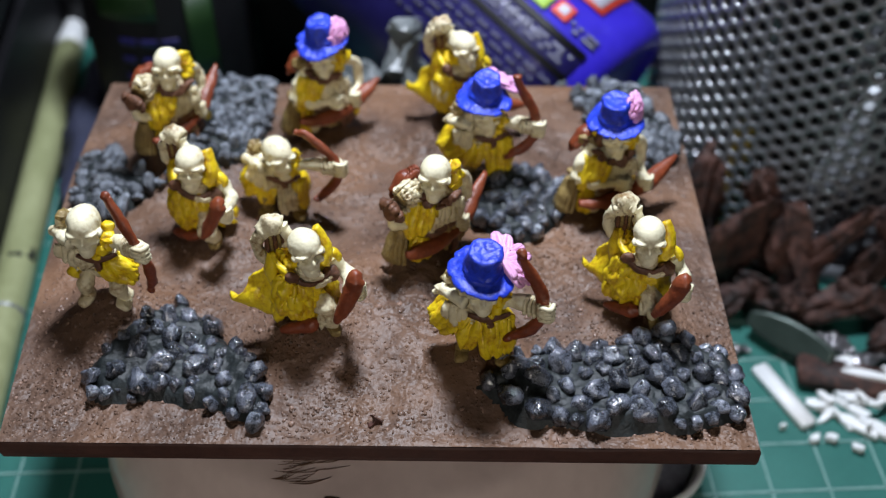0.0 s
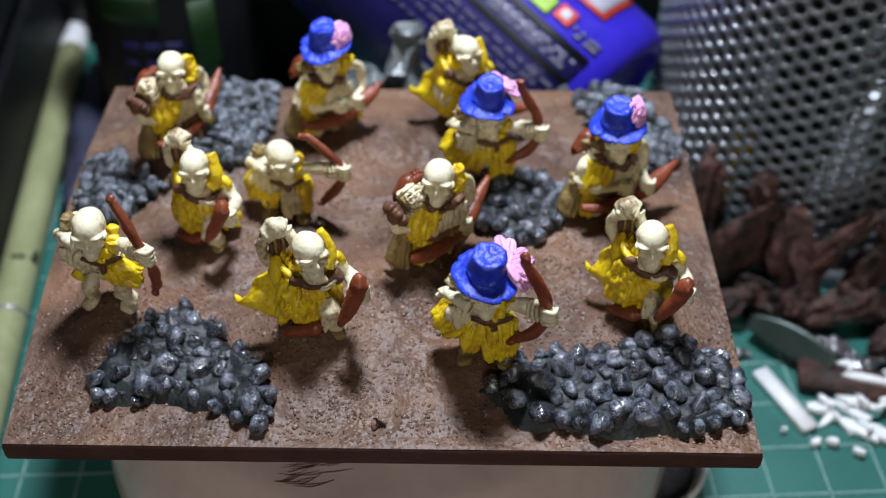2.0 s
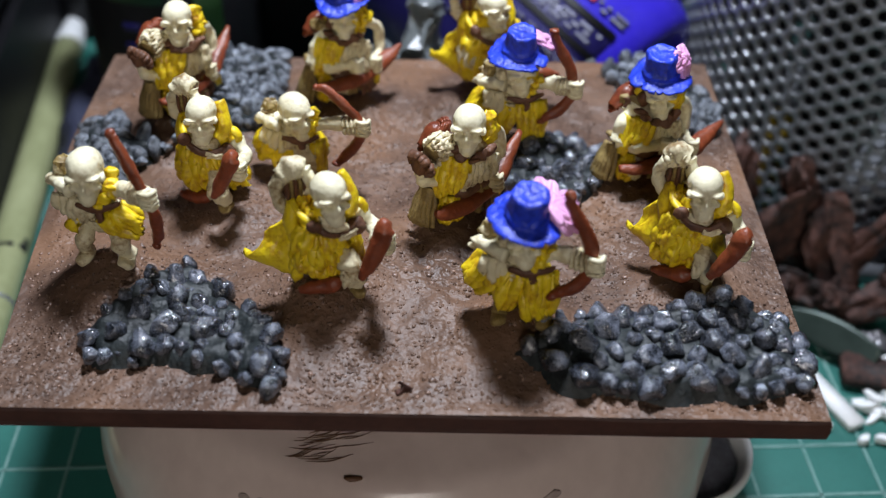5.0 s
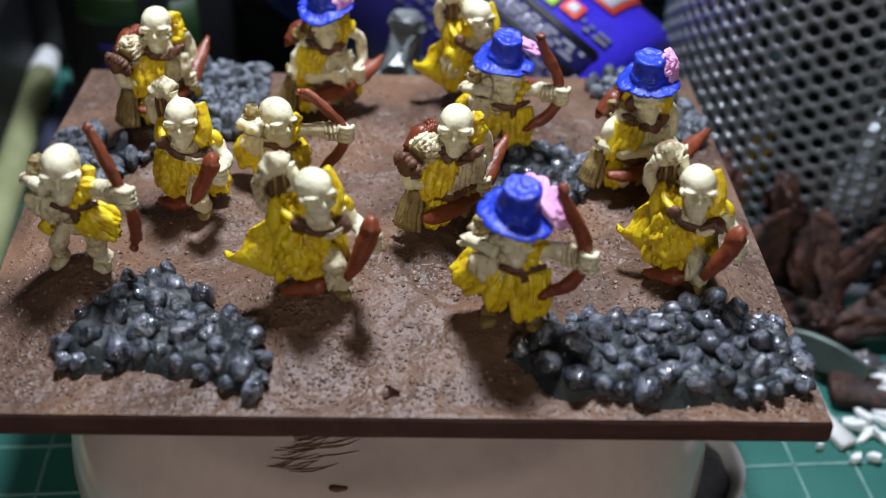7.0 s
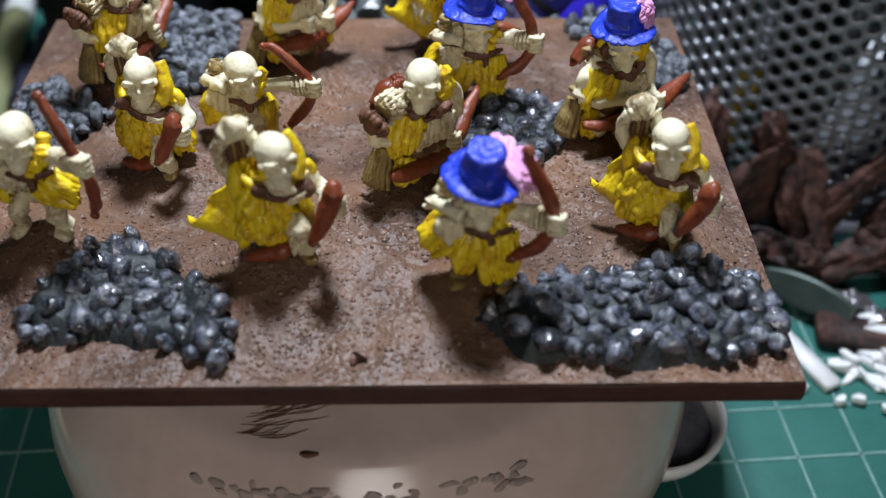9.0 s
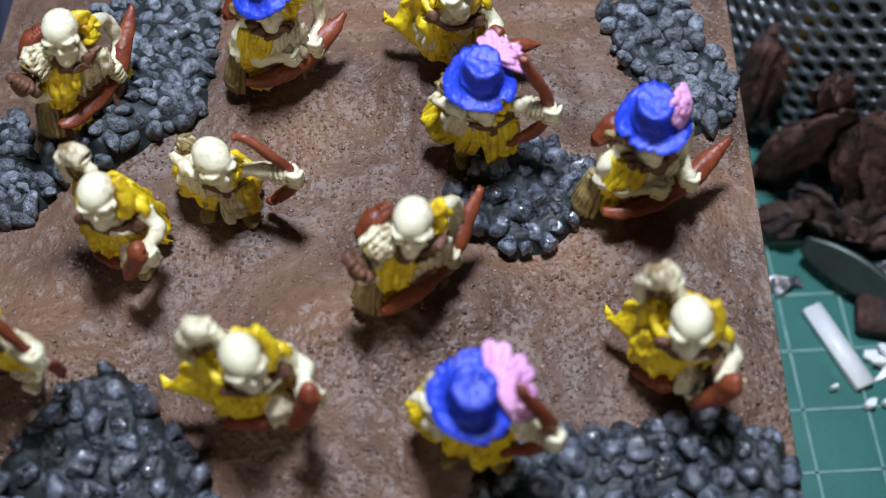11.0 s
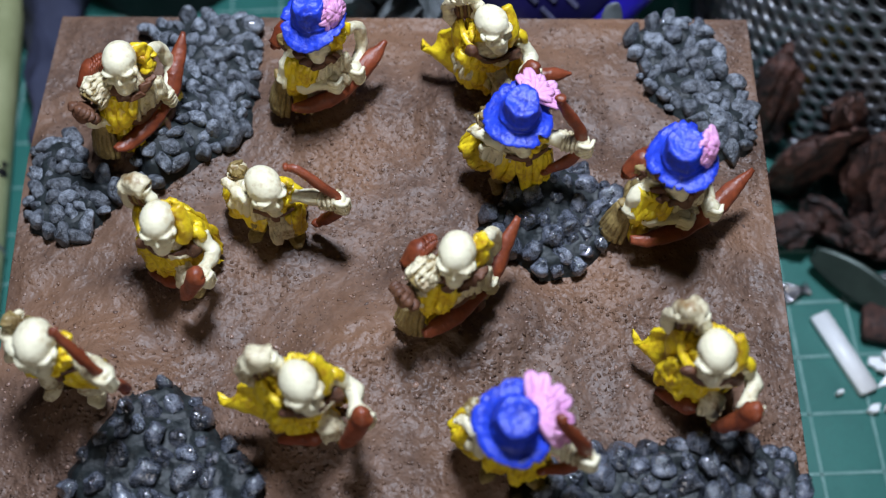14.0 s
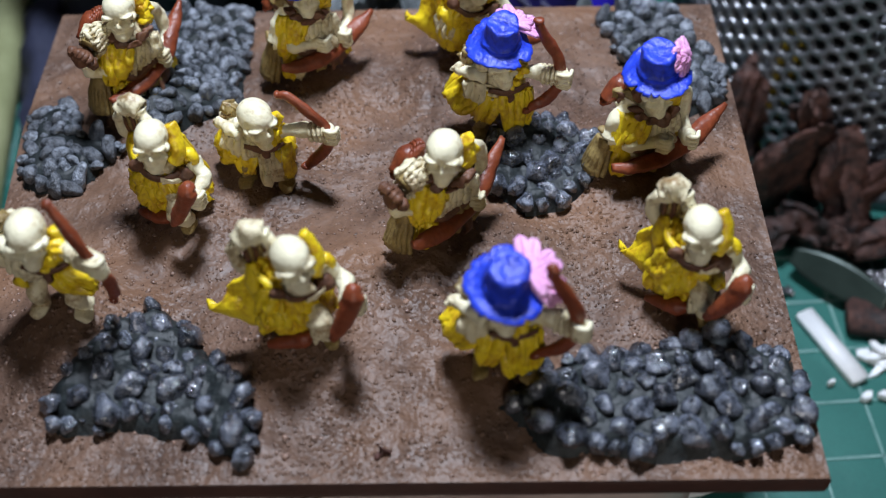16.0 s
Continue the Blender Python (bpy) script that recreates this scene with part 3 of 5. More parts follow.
def skull(sh, at, yaw, nod=12, size=1.0):
    """Bald skull: cranium, heavy brow, cheekbones, nose and jaw melted into one form."""
    v, f = ball(5)
    o = np.array((0.0, -0.8, -0.9))
    masses = [((0, 0.40, 0.30), (2.12, 2.65, 2.12)), ((0, -0.85, -1.7), (1.50, 1.5, 2.2)), ((0, -1.95, -1.30), (0.34, 0.72, 0.62)), ((0, -1.35, -3.0), (0.98, 0.98, 0.95)), ((0, -1.45, -2.2), (1.0, 0.95, 0.6))]
    for sx in (-1, 1):
        masses += [((sx * 1.22, -1.20, -1.55), (0.62, 0.75, 0.45)), ((sx * 1.02, -1.72, -0.12), (1.05, 0.62, 0.30)), ((sx * 1.85, -0.8, -0.6), (0.45, 0.7, 0.45))]
    total = np.zeros(len(v))
    for c, r in masses:
        r = np.array(r)
        d, p = v / r, (o - np.array(c)) / r
        a, b, k = (d * d).sum(1), (d * p).sum(1), (p * p).sum() - 1
        disc = b * b - a * k
        t = np.where(disc > 0, (-b + np.sqrt(np.maximum(disc, 0))) / a, 0.05)
        total += np.maximum(t, 0.05) ** 14
    v = o + v * (total ** (1 / 14))[:, None]
    x, y, z = v[:, 0].copy(), v[:, 1].copy(), v[:, 2].copy()

    def dent(cx, cz, rx, rz, d):
        v[:, 1] += d * np.exp(-((x - cx) / rx) ** 2 - ((z - cz) / rz) ** 2) * (y < -0.4)
    for sx in (-1, 1):
        dent(sx * 0.88, -0.82, 0.44, 0.34, 1.25)
        dent(sx * 1.25, -2.35, 0.42, 0.5, 0.45)
        dent(sx * 2.0, 0.2, 0.35, 0.7, 0.4)
    dent(0, -2.42, 0.9, 0.16, 0.38)
    dent(0, -0.2, 0.25, 0.3, 0.25)
    for k in range(-2, 3):
        dent(k * 0.36, -2.15, 0.07, 0.3, 0.14)
    v = rough_up(v * 0.001, 0.00012, 420, yaw)
    sh.calm.append((len(sh.v), len(sh.v) + len(v)))
    m = local(yaw) @ turn(nod, 0, 0)
    sh.add((v + np.array((0, -0.0007, -0.0006))) * size @ m.T + np.array(at), f, BONE)


def hat(sh, at, yaw, tilt=(6, 0), seed=0.0, flower=(2.7, 0.4, 1.2), face=(0.45, -0.35, 0.82), reach=3.6, petals=11, fan=(-130, 130)):
    """Wide-brimmed felt hat: torn wavy brim, nearly upright crown with a pinched flat top, band and a pink flower."""
    m = turn(0, 0, yaw) @ turn(tilt[0], tilt[1], 0)
    start = len(sh.v)
    sides = 112
    prof = [(0.0014, -0.0005), (0.0024, -0.0005), (0.0032, -0.00045), (0.0039, -0.00030), (0.00422, -0.00012), (0.00420, 0.00010), (0.0037, 0.00008), (0.0031, 0.00014), (0.0027, 0.0003),
            (0.00246, 0.0005), (0.00256, 0.00060), (0.00255, 0.00095), (0.00238, 0.00108), (0.00230, 0.0015), (0.00223, 0.0021), (0.00217, 0.0027), (0.00212, 0.0032), (0.00200, 0.00348), (0.00180, 0.00354),
            (0.0014, 0.00346), (0.0010, 0.00336), (0.0006, 0.00334), (0.0003, 0.00335), (0.0, 0.00336)]
    v = []
    for r, z in prof:
        for k in range(sides):
            a = 2 * math.pi * k / sides
            wave = max(0.0, (r - 0.0027) / 0.0015)
            tear = max(0.0, noise.noise(Vector((math.cos(a) * 5, math.sin(a) * 5, seed * 3))) - 0.16)
            rr = r * (1 + 0.035 * wave * math.sin(3 * a + seed) - 0.42 * wave * tear + 0.04 * wave * noise.noise(Vector((math.cos(a) * 9, math.sin(a) * 9, seed))))
            zz = z + wave * (0.00042 * math.sin(2 * a + seed) + 0.00018 * math.sin(3 * a + 2 * seed)) - 0.00022 * wave
            v.append((rr * 0.97 * math.cos(a), rr * 1.06 * math.sin(a), zz))
    f = [(i * sides + k, i * sides + (k + 1) % sides, (i + 1) * sides + (k + 1) % sides, (i + 1) * sides + k) for i in range(len(prof) - 1) for k in range(sides)]
    v = rough_up(rough_up(np.array(v), 0.00024, 480, seed), 0.00014, 1300, seed + 3)
    sh.add(v @ m.T + np.array(at), f, BLUE)
    c = np.array(flower) * 0.001
    w = np.array(face, float) / np.linalg.norm(face)
    e1 = np.array((1.0, 0.0, 0.0)) - w * w[0]
    e1 = e1 / np.linalg.norm(e1) if np.linalg.norm(e1) > 0.2 else np.cross(w, (0, 0, 1.0))
    e2 = np.cross(w, e1)
    rg = random.Random(int(seed * 7))
    spread = 0.0068 * abs(fan[1] - fan[0]) / petals
    for count, far, lift in ((petals, 1.0, 0.0), (petals - 1, 0.60, 0.0005)):
        for k in range(count):
            a = radians(fan[0] + (fan[1] - fan[0]) * (k + 0.5) / count + rg.uniform(-6, 6))
            d = math.cos(a) * e1 + math.sin(a) * e2
            n = np.cross(w, d)
            long = reach * 0.001 * far * rg.uniform(0.86, 1.12)

            def petal(u, g, d=d, n=n, long=long, lift=lift):
                g = (g - 0.5) * 2
                wide = long * spread * math.sin(math.pi * min(1.0, 0.12 + 0.70 * u)) ** 0.8 * g
                notch = 1 - 0.12 * abs(math.cos(g * 4)) * u
                return c + w * lift + d * long * u * notch + n * wide + w * (0.00030 * abs(g) - 0.00012 * math.cos(g * 8) * u + 0.0005 * u - 0.0008 * u * u)
            pv, pf = sheet(petal, 10, 13, 0.0004)
            sh.add(pv @ m.T + np.array(at), pf, PINK)
    sh.calm.append((start, len(sh.v)))


def tag(sh, p, q, wide, mat, seed=0.0, face=(0, -1, 0.4), bulge=0.0004, thick=0.0006, ragged=0.25, shape="leaf"):
    """A hanging scrap of cloth from p to q, corrugated, with a torn end."""
    p, q = np.array(p, float), np.array(q, float)
    d = (q - p) / (np.linalg.norm(q - p) + 1e-9)
    face = np.array(face, float)
    side = np.cross(d, face)
    side /= np.linalg.norm(side) + 1e-9
    out = np.cross(side, d)
    long = np.linalg.norm(q - p)

    def skin(u, w):
        g = (w - 0.5) * 2
        if shape == "leaf":
            k = math.sin(math.pi * min(1, 0.22 + 0.72 * u)) ** 0.7
        else:
            k = 0.62 + 0.38 * u
        end = 1 - ragged * (0.5 + 0.5 * noise.noise(Vector((g * 4.0, seed, 1.3)))) * u ** 3
        wob = noise.noise(Vector((g * 1.8, u * 2.0, seed)))
        crease = noise.noise(Vector((g * 5.0, u * 2.2, seed + 9.0)))
        return p + d * long * u * end + side * wide * g * k * (1 + 0.2 * wob) + out * (bulge * math.sin(math.pi * u) + 0.00018 * math.sin(g * 3.2 + seed) * u - 0.0005 * abs(g) ** 2 + 0.0008 * wob + 0.0003 * crease)
    sh.add(*sheet(skin, 14, 17, thick), mat)


def fist(sh, at, seed=0.0, size=1.0):
    """A clenched skeletal grip."""
    at = np.array(at, float)
    sh.add(*blob(at, (0.0010 * size, 0.0011 * size, 0.0011 * size), level=2, amount=0.0003, freq=900, seed=seed), BONE)
    for k in range(4):
        p = at + np.array((0.0006 * size, -0.0006 * size, (k - 1.5) * 0.00055 * size))
        sh.add(*tube([p + (-0.0012, -0.0001, 0), p + (0.0001, -0.0005, 0), p + (0.0006, 0.0005, 0)], [0.0003, 0.00034, 0.00028], 7, 7), BONE)


def bow(sh, pts, wide=0.00068, hand=None):
    """A carved bow limb with knobbed ends."""
    heavy = wide > 0.0009
    v, f = tube(pts, [wide * 0.6, wide * 1.1, wide * 1.15, wide * 1.05, wide * 0.6] if heavy else [wide * 0.8, wide * 1.15, wide * 1.05, wide * 1.2, wide * 0.75], 30, 12, flat=0.62 if heavy else 0.75, up=(0, 1, 0.3))
    sh.add(rough_up(v, 0.00012, 600, pts[0][0] * 100), f, RUST)
    for end, nxt in ((pts[0], pts[1]), (pts[-1], pts[-2])):
        d = np.array(end) - np.array(nxt)
        d /= np.linalg.norm(d)
        k = 0.62 if heavy else 1.0
        sh.add(*blob(np.array(end) + d * 0.0002, (wide * 0.95 * k, wide * 0.9 * k, wide * 0.85 * k), level=2, amount=0.00035, freq=700, seed=wide * 1e4), RUST)


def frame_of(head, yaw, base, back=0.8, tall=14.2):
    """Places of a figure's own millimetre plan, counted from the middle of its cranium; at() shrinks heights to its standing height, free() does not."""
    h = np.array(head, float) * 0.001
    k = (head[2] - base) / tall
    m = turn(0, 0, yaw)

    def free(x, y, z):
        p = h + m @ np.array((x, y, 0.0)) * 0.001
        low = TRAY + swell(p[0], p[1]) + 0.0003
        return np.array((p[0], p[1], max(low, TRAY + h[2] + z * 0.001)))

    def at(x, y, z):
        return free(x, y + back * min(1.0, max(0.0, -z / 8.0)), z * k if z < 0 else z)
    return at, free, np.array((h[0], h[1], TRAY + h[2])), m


def skirt(sh, at, c, spans, n, arc, mats, seed, wide=1.3, thick=0.00052, ragged=0.3, shape="leaf", squash=0.85):
    """A ring of overlapping torn leaves of cloth: spans hold the upper and lower radius and the upper and lower height."""
    r0, r1, z0, z1 = spans
    rg = random.Random(int(seed * 31) + 7)
    for k in range(n):
        a = radians(arc[0] + (arc[1] - arc[0]) * (k + 0.5) / n + rg.uniform(-5, 5))
        o = np.array((math.sin(a), -math.cos(a) * squash, 0))
        p = o * r0 * rg.uniform(0.9, 1.1) + np.array((c[0], c[1], z0 + rg.uniform(-0.6, 0.6)))
        q = o * r1 * rg.uniform(0.92, 1.1) + np.array((c[0] + rg.uniform(-0.4, 0.4), c[1], z1 + rg.uniform(-0.7, 0.9)))
        face = at(*(p + o)) - at(*p)
        tag(sh, at(*p), at(*q), wide * 0.0013 * rg.uniform(0.75, 1.3), mats[k % len(mats)], seed * 3.7 + k * 1.9, face=face + np.array((0, 0, 0.0002)), shape=shape, thick=thick, ragged=ragged)


def body(sh, at, pts, radii, seed, mat, flat=0.8, amount=0.0004):
    v, g = tube([at(*p) for p in pts], [r * 0.001 for r in radii], 26, 22, flat=flat)
    sh.add(rough_up(v, amount, 480, seed), g, mat)


def lump(sh, at, p, size, mat, rot=(0, 0, 0), seed=0.0, amount=0.0004, freq=850, level=3):
    sh.add(*blob(at(*p), tuple(q * 0.001 for q in size), rot, level, amount, freq, seed + p[0] + p[2]), mat)


def slat(pts, wide, thick, seed=0.0):
    """A carved flat bow limb: an oval section that narrows to a knob at both ends."""
    v, f = tube(pts, [wide * 0.28, wide * 0.9, wide * 1.2, wide * 1.1, wide * 1.0, wide * 0.85, wide * 0.45], 34, 14, flat=thick / wide * 1.5, up=(0.25, -0.5, 1.0))
    return rough_up(v, 0.00014, 620, seed), f


def arm(sh, pts, r=0.00085, mat=None):
    """A bony limb: thick at joints, thin between."""
    v, f = tube(pts, [r * 1.15, r * 0.8, r * 1.05, r * 0.78, r * 1.0], 22, 10)
    sh.add(rough_up(v, 0.0002, 800, pts[0][0] * 300), f, mat or BONE)


def frill(sh, c, axis, r, mat, n=9, seed=0.0, long=0.0012):
    """A ring of small crumpled lobes round an axis."""
    axis = np.array(axis, float) / np.linalg.norm(axis)
    s = np.cross(axis, (0.2, 0.3, 1.0))
    s /= np.linalg.norm(s)
    t = np.cross(axis, s)
    rg = random.Random(int(seed * 10) + 3)
    for k in range(n):
        a = 2 * math.pi * k / n + rg.uniform(-0.2, 0.2)
        o = math.cos(a) * s + math.sin(a) * t
        p = np.array(c) + o * r * rg.uniform(0.7, 1.0)
        sh.add(*tube([p - axis * long * 0.5, p + o * 0.0004, p + axis * long * 0.6 + o * rg.uniform(0, 0.0005)], [0.0004, 0.0006, 0.0003], 8, 7, flat=0.7), mat)
    sh.add(*blob(c, (r * 0.9, r * 0.9, r * 0.9), level=3, amount=0.0004, freq=800, seed=seed), mat)


def shooter(head, yaw, base, headgear, seed, facing, pts):
    """Archer that holds an upright bow out at arm's length, the other elbow drawn back."""
    sh = Shape()
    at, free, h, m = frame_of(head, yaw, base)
    bare = seed == 9.0
    hand = np.array(pts[pts[-1]], float)
    grip = free(*hand)
    # chest, hips and legs
    body(sh, at, [(0.1, 1.0, -10.2), (0, 0.9, -8.6), (0.1, 0.5, -6.2), (0.1, 0.3, -4.4), (0.1, 0.2, -2.8)], (2.0, 2.1, 2.3, 2.6, 1.2), seed, WORN)
    for n in range(5):
        ring = [at(2.5 * math.sin(a), 0.4 - 2.2 * math.cos(a), -4.6 - 0.85 * n - 0.5 * math.cos(a)) for a in np.linspace(-1.6, 1.6, 9)]
        sh.add(*tube(ring, [0.00016, 0.00028, 0.00016], 16, 6), WORN)
    limb_mat = WORN if bare else OLIVE
    for sx, x, y in ((-1, -2.4, -0.7), (1, 2.9, -1.4)):
        arm(sh, [at(sx * 1.1, 0.8, -9.0), at(x * 0.85, y - 0.7, -11.2), at(x, y, -13.4)], 0.00115 if bare else 0.0009, limb_mat)
        lump(sh, at, (x, y - 0.9, -13.7), (1.0, 1.7, 0.7), limb_mat, (0, 0, yaw + sx * 15), seed + sx)
    if bare:
        lump(sh, at, (0.2, 0.3, -9.6), (2.1, 1.7, 1.3), WORN, seed=seed)
    # skull
    if headgear == "skull":
        skull(sh, h, facing, -3, 1.0)
    else:
        skull(sh, h + np.array((0, 0.0002, -0.0004)), facing, -4, 0.92)
        for k in range(7):
            a = radians(-115 + 45 * k)
            lump(sh, at, (2.3 * math.sin(a), 0.5 - 2.0 * math.cos(a), -1.9 - 0.5 * (k % 2)), (0.7, 0.7, 1.2), WORN if k < 3 else YELLOW, (10, 0, 0), seed + k)
    # scarf: crumpled yellow folds from the nape over the bow shoulder
    for k, (x, y, z, a) in enumerate(((2.5, 0.5, -1.8, 0.9), (2.7, -0.5, -2.8, 1.0), (2.3, -1.4, -3.4, 0.9), (3.3, -0.6, -3.2, 0.8), (1.9, -2.0, -4.2, 0.8), (2.9, -1.6, -2.4, 0.6), (1.2, -2.5, -4.7, 0.6))):
        lump(sh, at, (x, y, z), (a, a * 0.75, a * 0.8), YELLOW, (20 * k, 30 * k, 0), seed + k, 0.0005, 1000)
    # bow arm, bracelets and fist
    s0 = at(2.4, -0.4, -3.7)
    arm(sh, [s0, s0 * 0.5 + grip * 0.5 + np.array((0, 0, 0.0003)), grip], 0.00105)
    d = (grip - s0) / np.linalg.norm(grip - s0)
    for k in range(4):
        c = grip - d * 0.0006 * (k + 0.6)
        side = np.cross(d, (0, 0, 1.0))
        up = np.cross(side, d)
        ring = [c + 0.00112 * (math.cos(b) * side + math.sin(b) * up) for b in np.linspace(0, 2 * math.pi, 11)]
        sh.add(*tube(ring, [0.00026, 0.00032, 0.00026], 18, 6), WORN)
    fist(sh, grip, seed, 1.15)
    # drawn arm: upper arm, pointed elbow in two prongs, forearm back to the cheek
    e0 = at(-4.9, 1.6, -3.9)
    arm(sh, [at(-2.2, 0.5, -3.4), at(-3.7, 1.2, -4.2), e0], 0.0010)
    lump(sh, at, (-5.0, 1.5, -3.5), (0.9, 0.5, 0.35), WORN, (0, -12, yaw), seed)
    lump(sh, at, (-5.1, 1.5, -4.4), (1.0, 0.5, 0.4), WORN, (0, 10, yaw), seed + 2)
    arm(sh, [e0, at(-3.4, -0.4, -3.3), at(-2.0, -1.6, -3.2)], 0.0008)
    # olive bundle of arrow flights behind that shoulder
    for k in range(9):
        lump(sh, at, (-3.9 + 0.45 * (k % 3) - 0.3, 2.2 + 0.4 * (k // 3), -2.4 + 0.55 * ((k * 2) % 3) - 0.4), (0.75, 0.6, 0.55), OLIVE if k % 4 else WORN, (15 * k, 20, 30 * k), seed + k, 0.0005, 1200)
    body(sh, at, [(-3.4, 2.6, -2.6), (-2.4, 2.6, -6.0), (-1.2, 2.4, -9.0)], (1.1, 1.2, 0.8), seed, OLIVE)
    # strap across the chest with its loose end
    sh.add(*tube([at(-1.6, -2.1, -5.0), at(0.3, -2.6, -5.3), at(2.0, -2.5, -5.1), at(3.5, -1.9, -4.9)], [0.00035, 0.0006, 0.00055, 0.0003], 18, 9, flat=0.5, up=(0, 1, 0)), LEATHER)
    sh.add(*tube([at(1.0, -2.7, -5.5), at(1.1, -2.9, -6.4), at(0.9, -2.9, -7.2)], [0.0005, 0.0005, 0.0002], 10, 8, flat=0.4, up=(0, 1, 0)), LEATHER)
    # torn blouse at the side of the drawn arm
    for k in range(2 if headgear == "hat" else 4):
        x = -3.6 + 0.95 * k
        tag(sh, at(x, -0.6 - 0.35 * k, -4.6), at(x - 0.3, -0.9 - 0.42 * k, -8.0 - 0.6 * (k % 3)), 0.0010, WORN, seed + k, ragged=0.4, thick=0.0006)
    # yellow cloth
    if bare:
        tag(sh, at(2.0, -2.0, -6.4), at(5.3, -2.2, -10.0), 0.0014, YELLOW, seed + 3, face=(-0.3, -1, 0.6), ragged=0.15, thick=0.0007)
        tag(sh, at(3.0, -1.2, -6.0), at(5.6, -1.2, -8.6), 0.0012, YELLOW, seed + 4, face=(0, -0.6, 0.8), ragged=0.2)
        tag(sh, at(0.8, -2.2, -6.8), at(3.6, -2.8, -9.2), 0.0010, YELLOW, seed + 5, ragged=0.3)
        for k in range(3):
            tag(sh, at(-2.4 - 0.4 * k, -1.0 + 0.9 * k, -6.6), at(-3.2 - 0.4 * k, -1.0 + 1.0 * k, -10.2), 0.0009, YELLOW, seed + 6 + k, face=(-1, -0.5, 0.3))
    else:
        skirt(sh, at, (0.2, 0.6), (2.2, 4.0, -6.6, -12.6), 10, (20, 335), (YELLOW, YELLOW, YELLOW, WORN if headgear == "skull" else YELLOW), seed, 1.35)
        skirt(sh, at, (0.2, 0.6), (2.0, 3.6, -6.0, -10.0), 6, (0, 320), (YELLOW,), seed + 5, 1.15)
        for k in range(5):
            tag(sh, at(0.6 + 0.7 * k, -2.2 + 0.2 * k, -6.2), at(0.9 + 0.65 * k, -3.4 + 0.3 * k, -13.0 + 0.5 * (k % 2)), 0.0008, YELLOW if headgear == "hat" or k > 2 else WORN, seed + 20 + k, ragged=0.2, thick=0.0008)
        for k in range(3):
            tag(sh, at(-2.4, 0.4 + 0.8 * k, -6.6), at(-5.8 - 0.5 * k, 0.2 + 1.0 * k, -10.8 + 0.5 * k), 0.0019, YELLOW, seed + 40 + k, face=(-0.7, -0.5, 0.5), ragged=0.15, thick=0.0008)
    bow(sh, [free(*p) for p in pts[:-1]], 0.00070)
    if headgear == "hat":
        return sh, h
    return sh


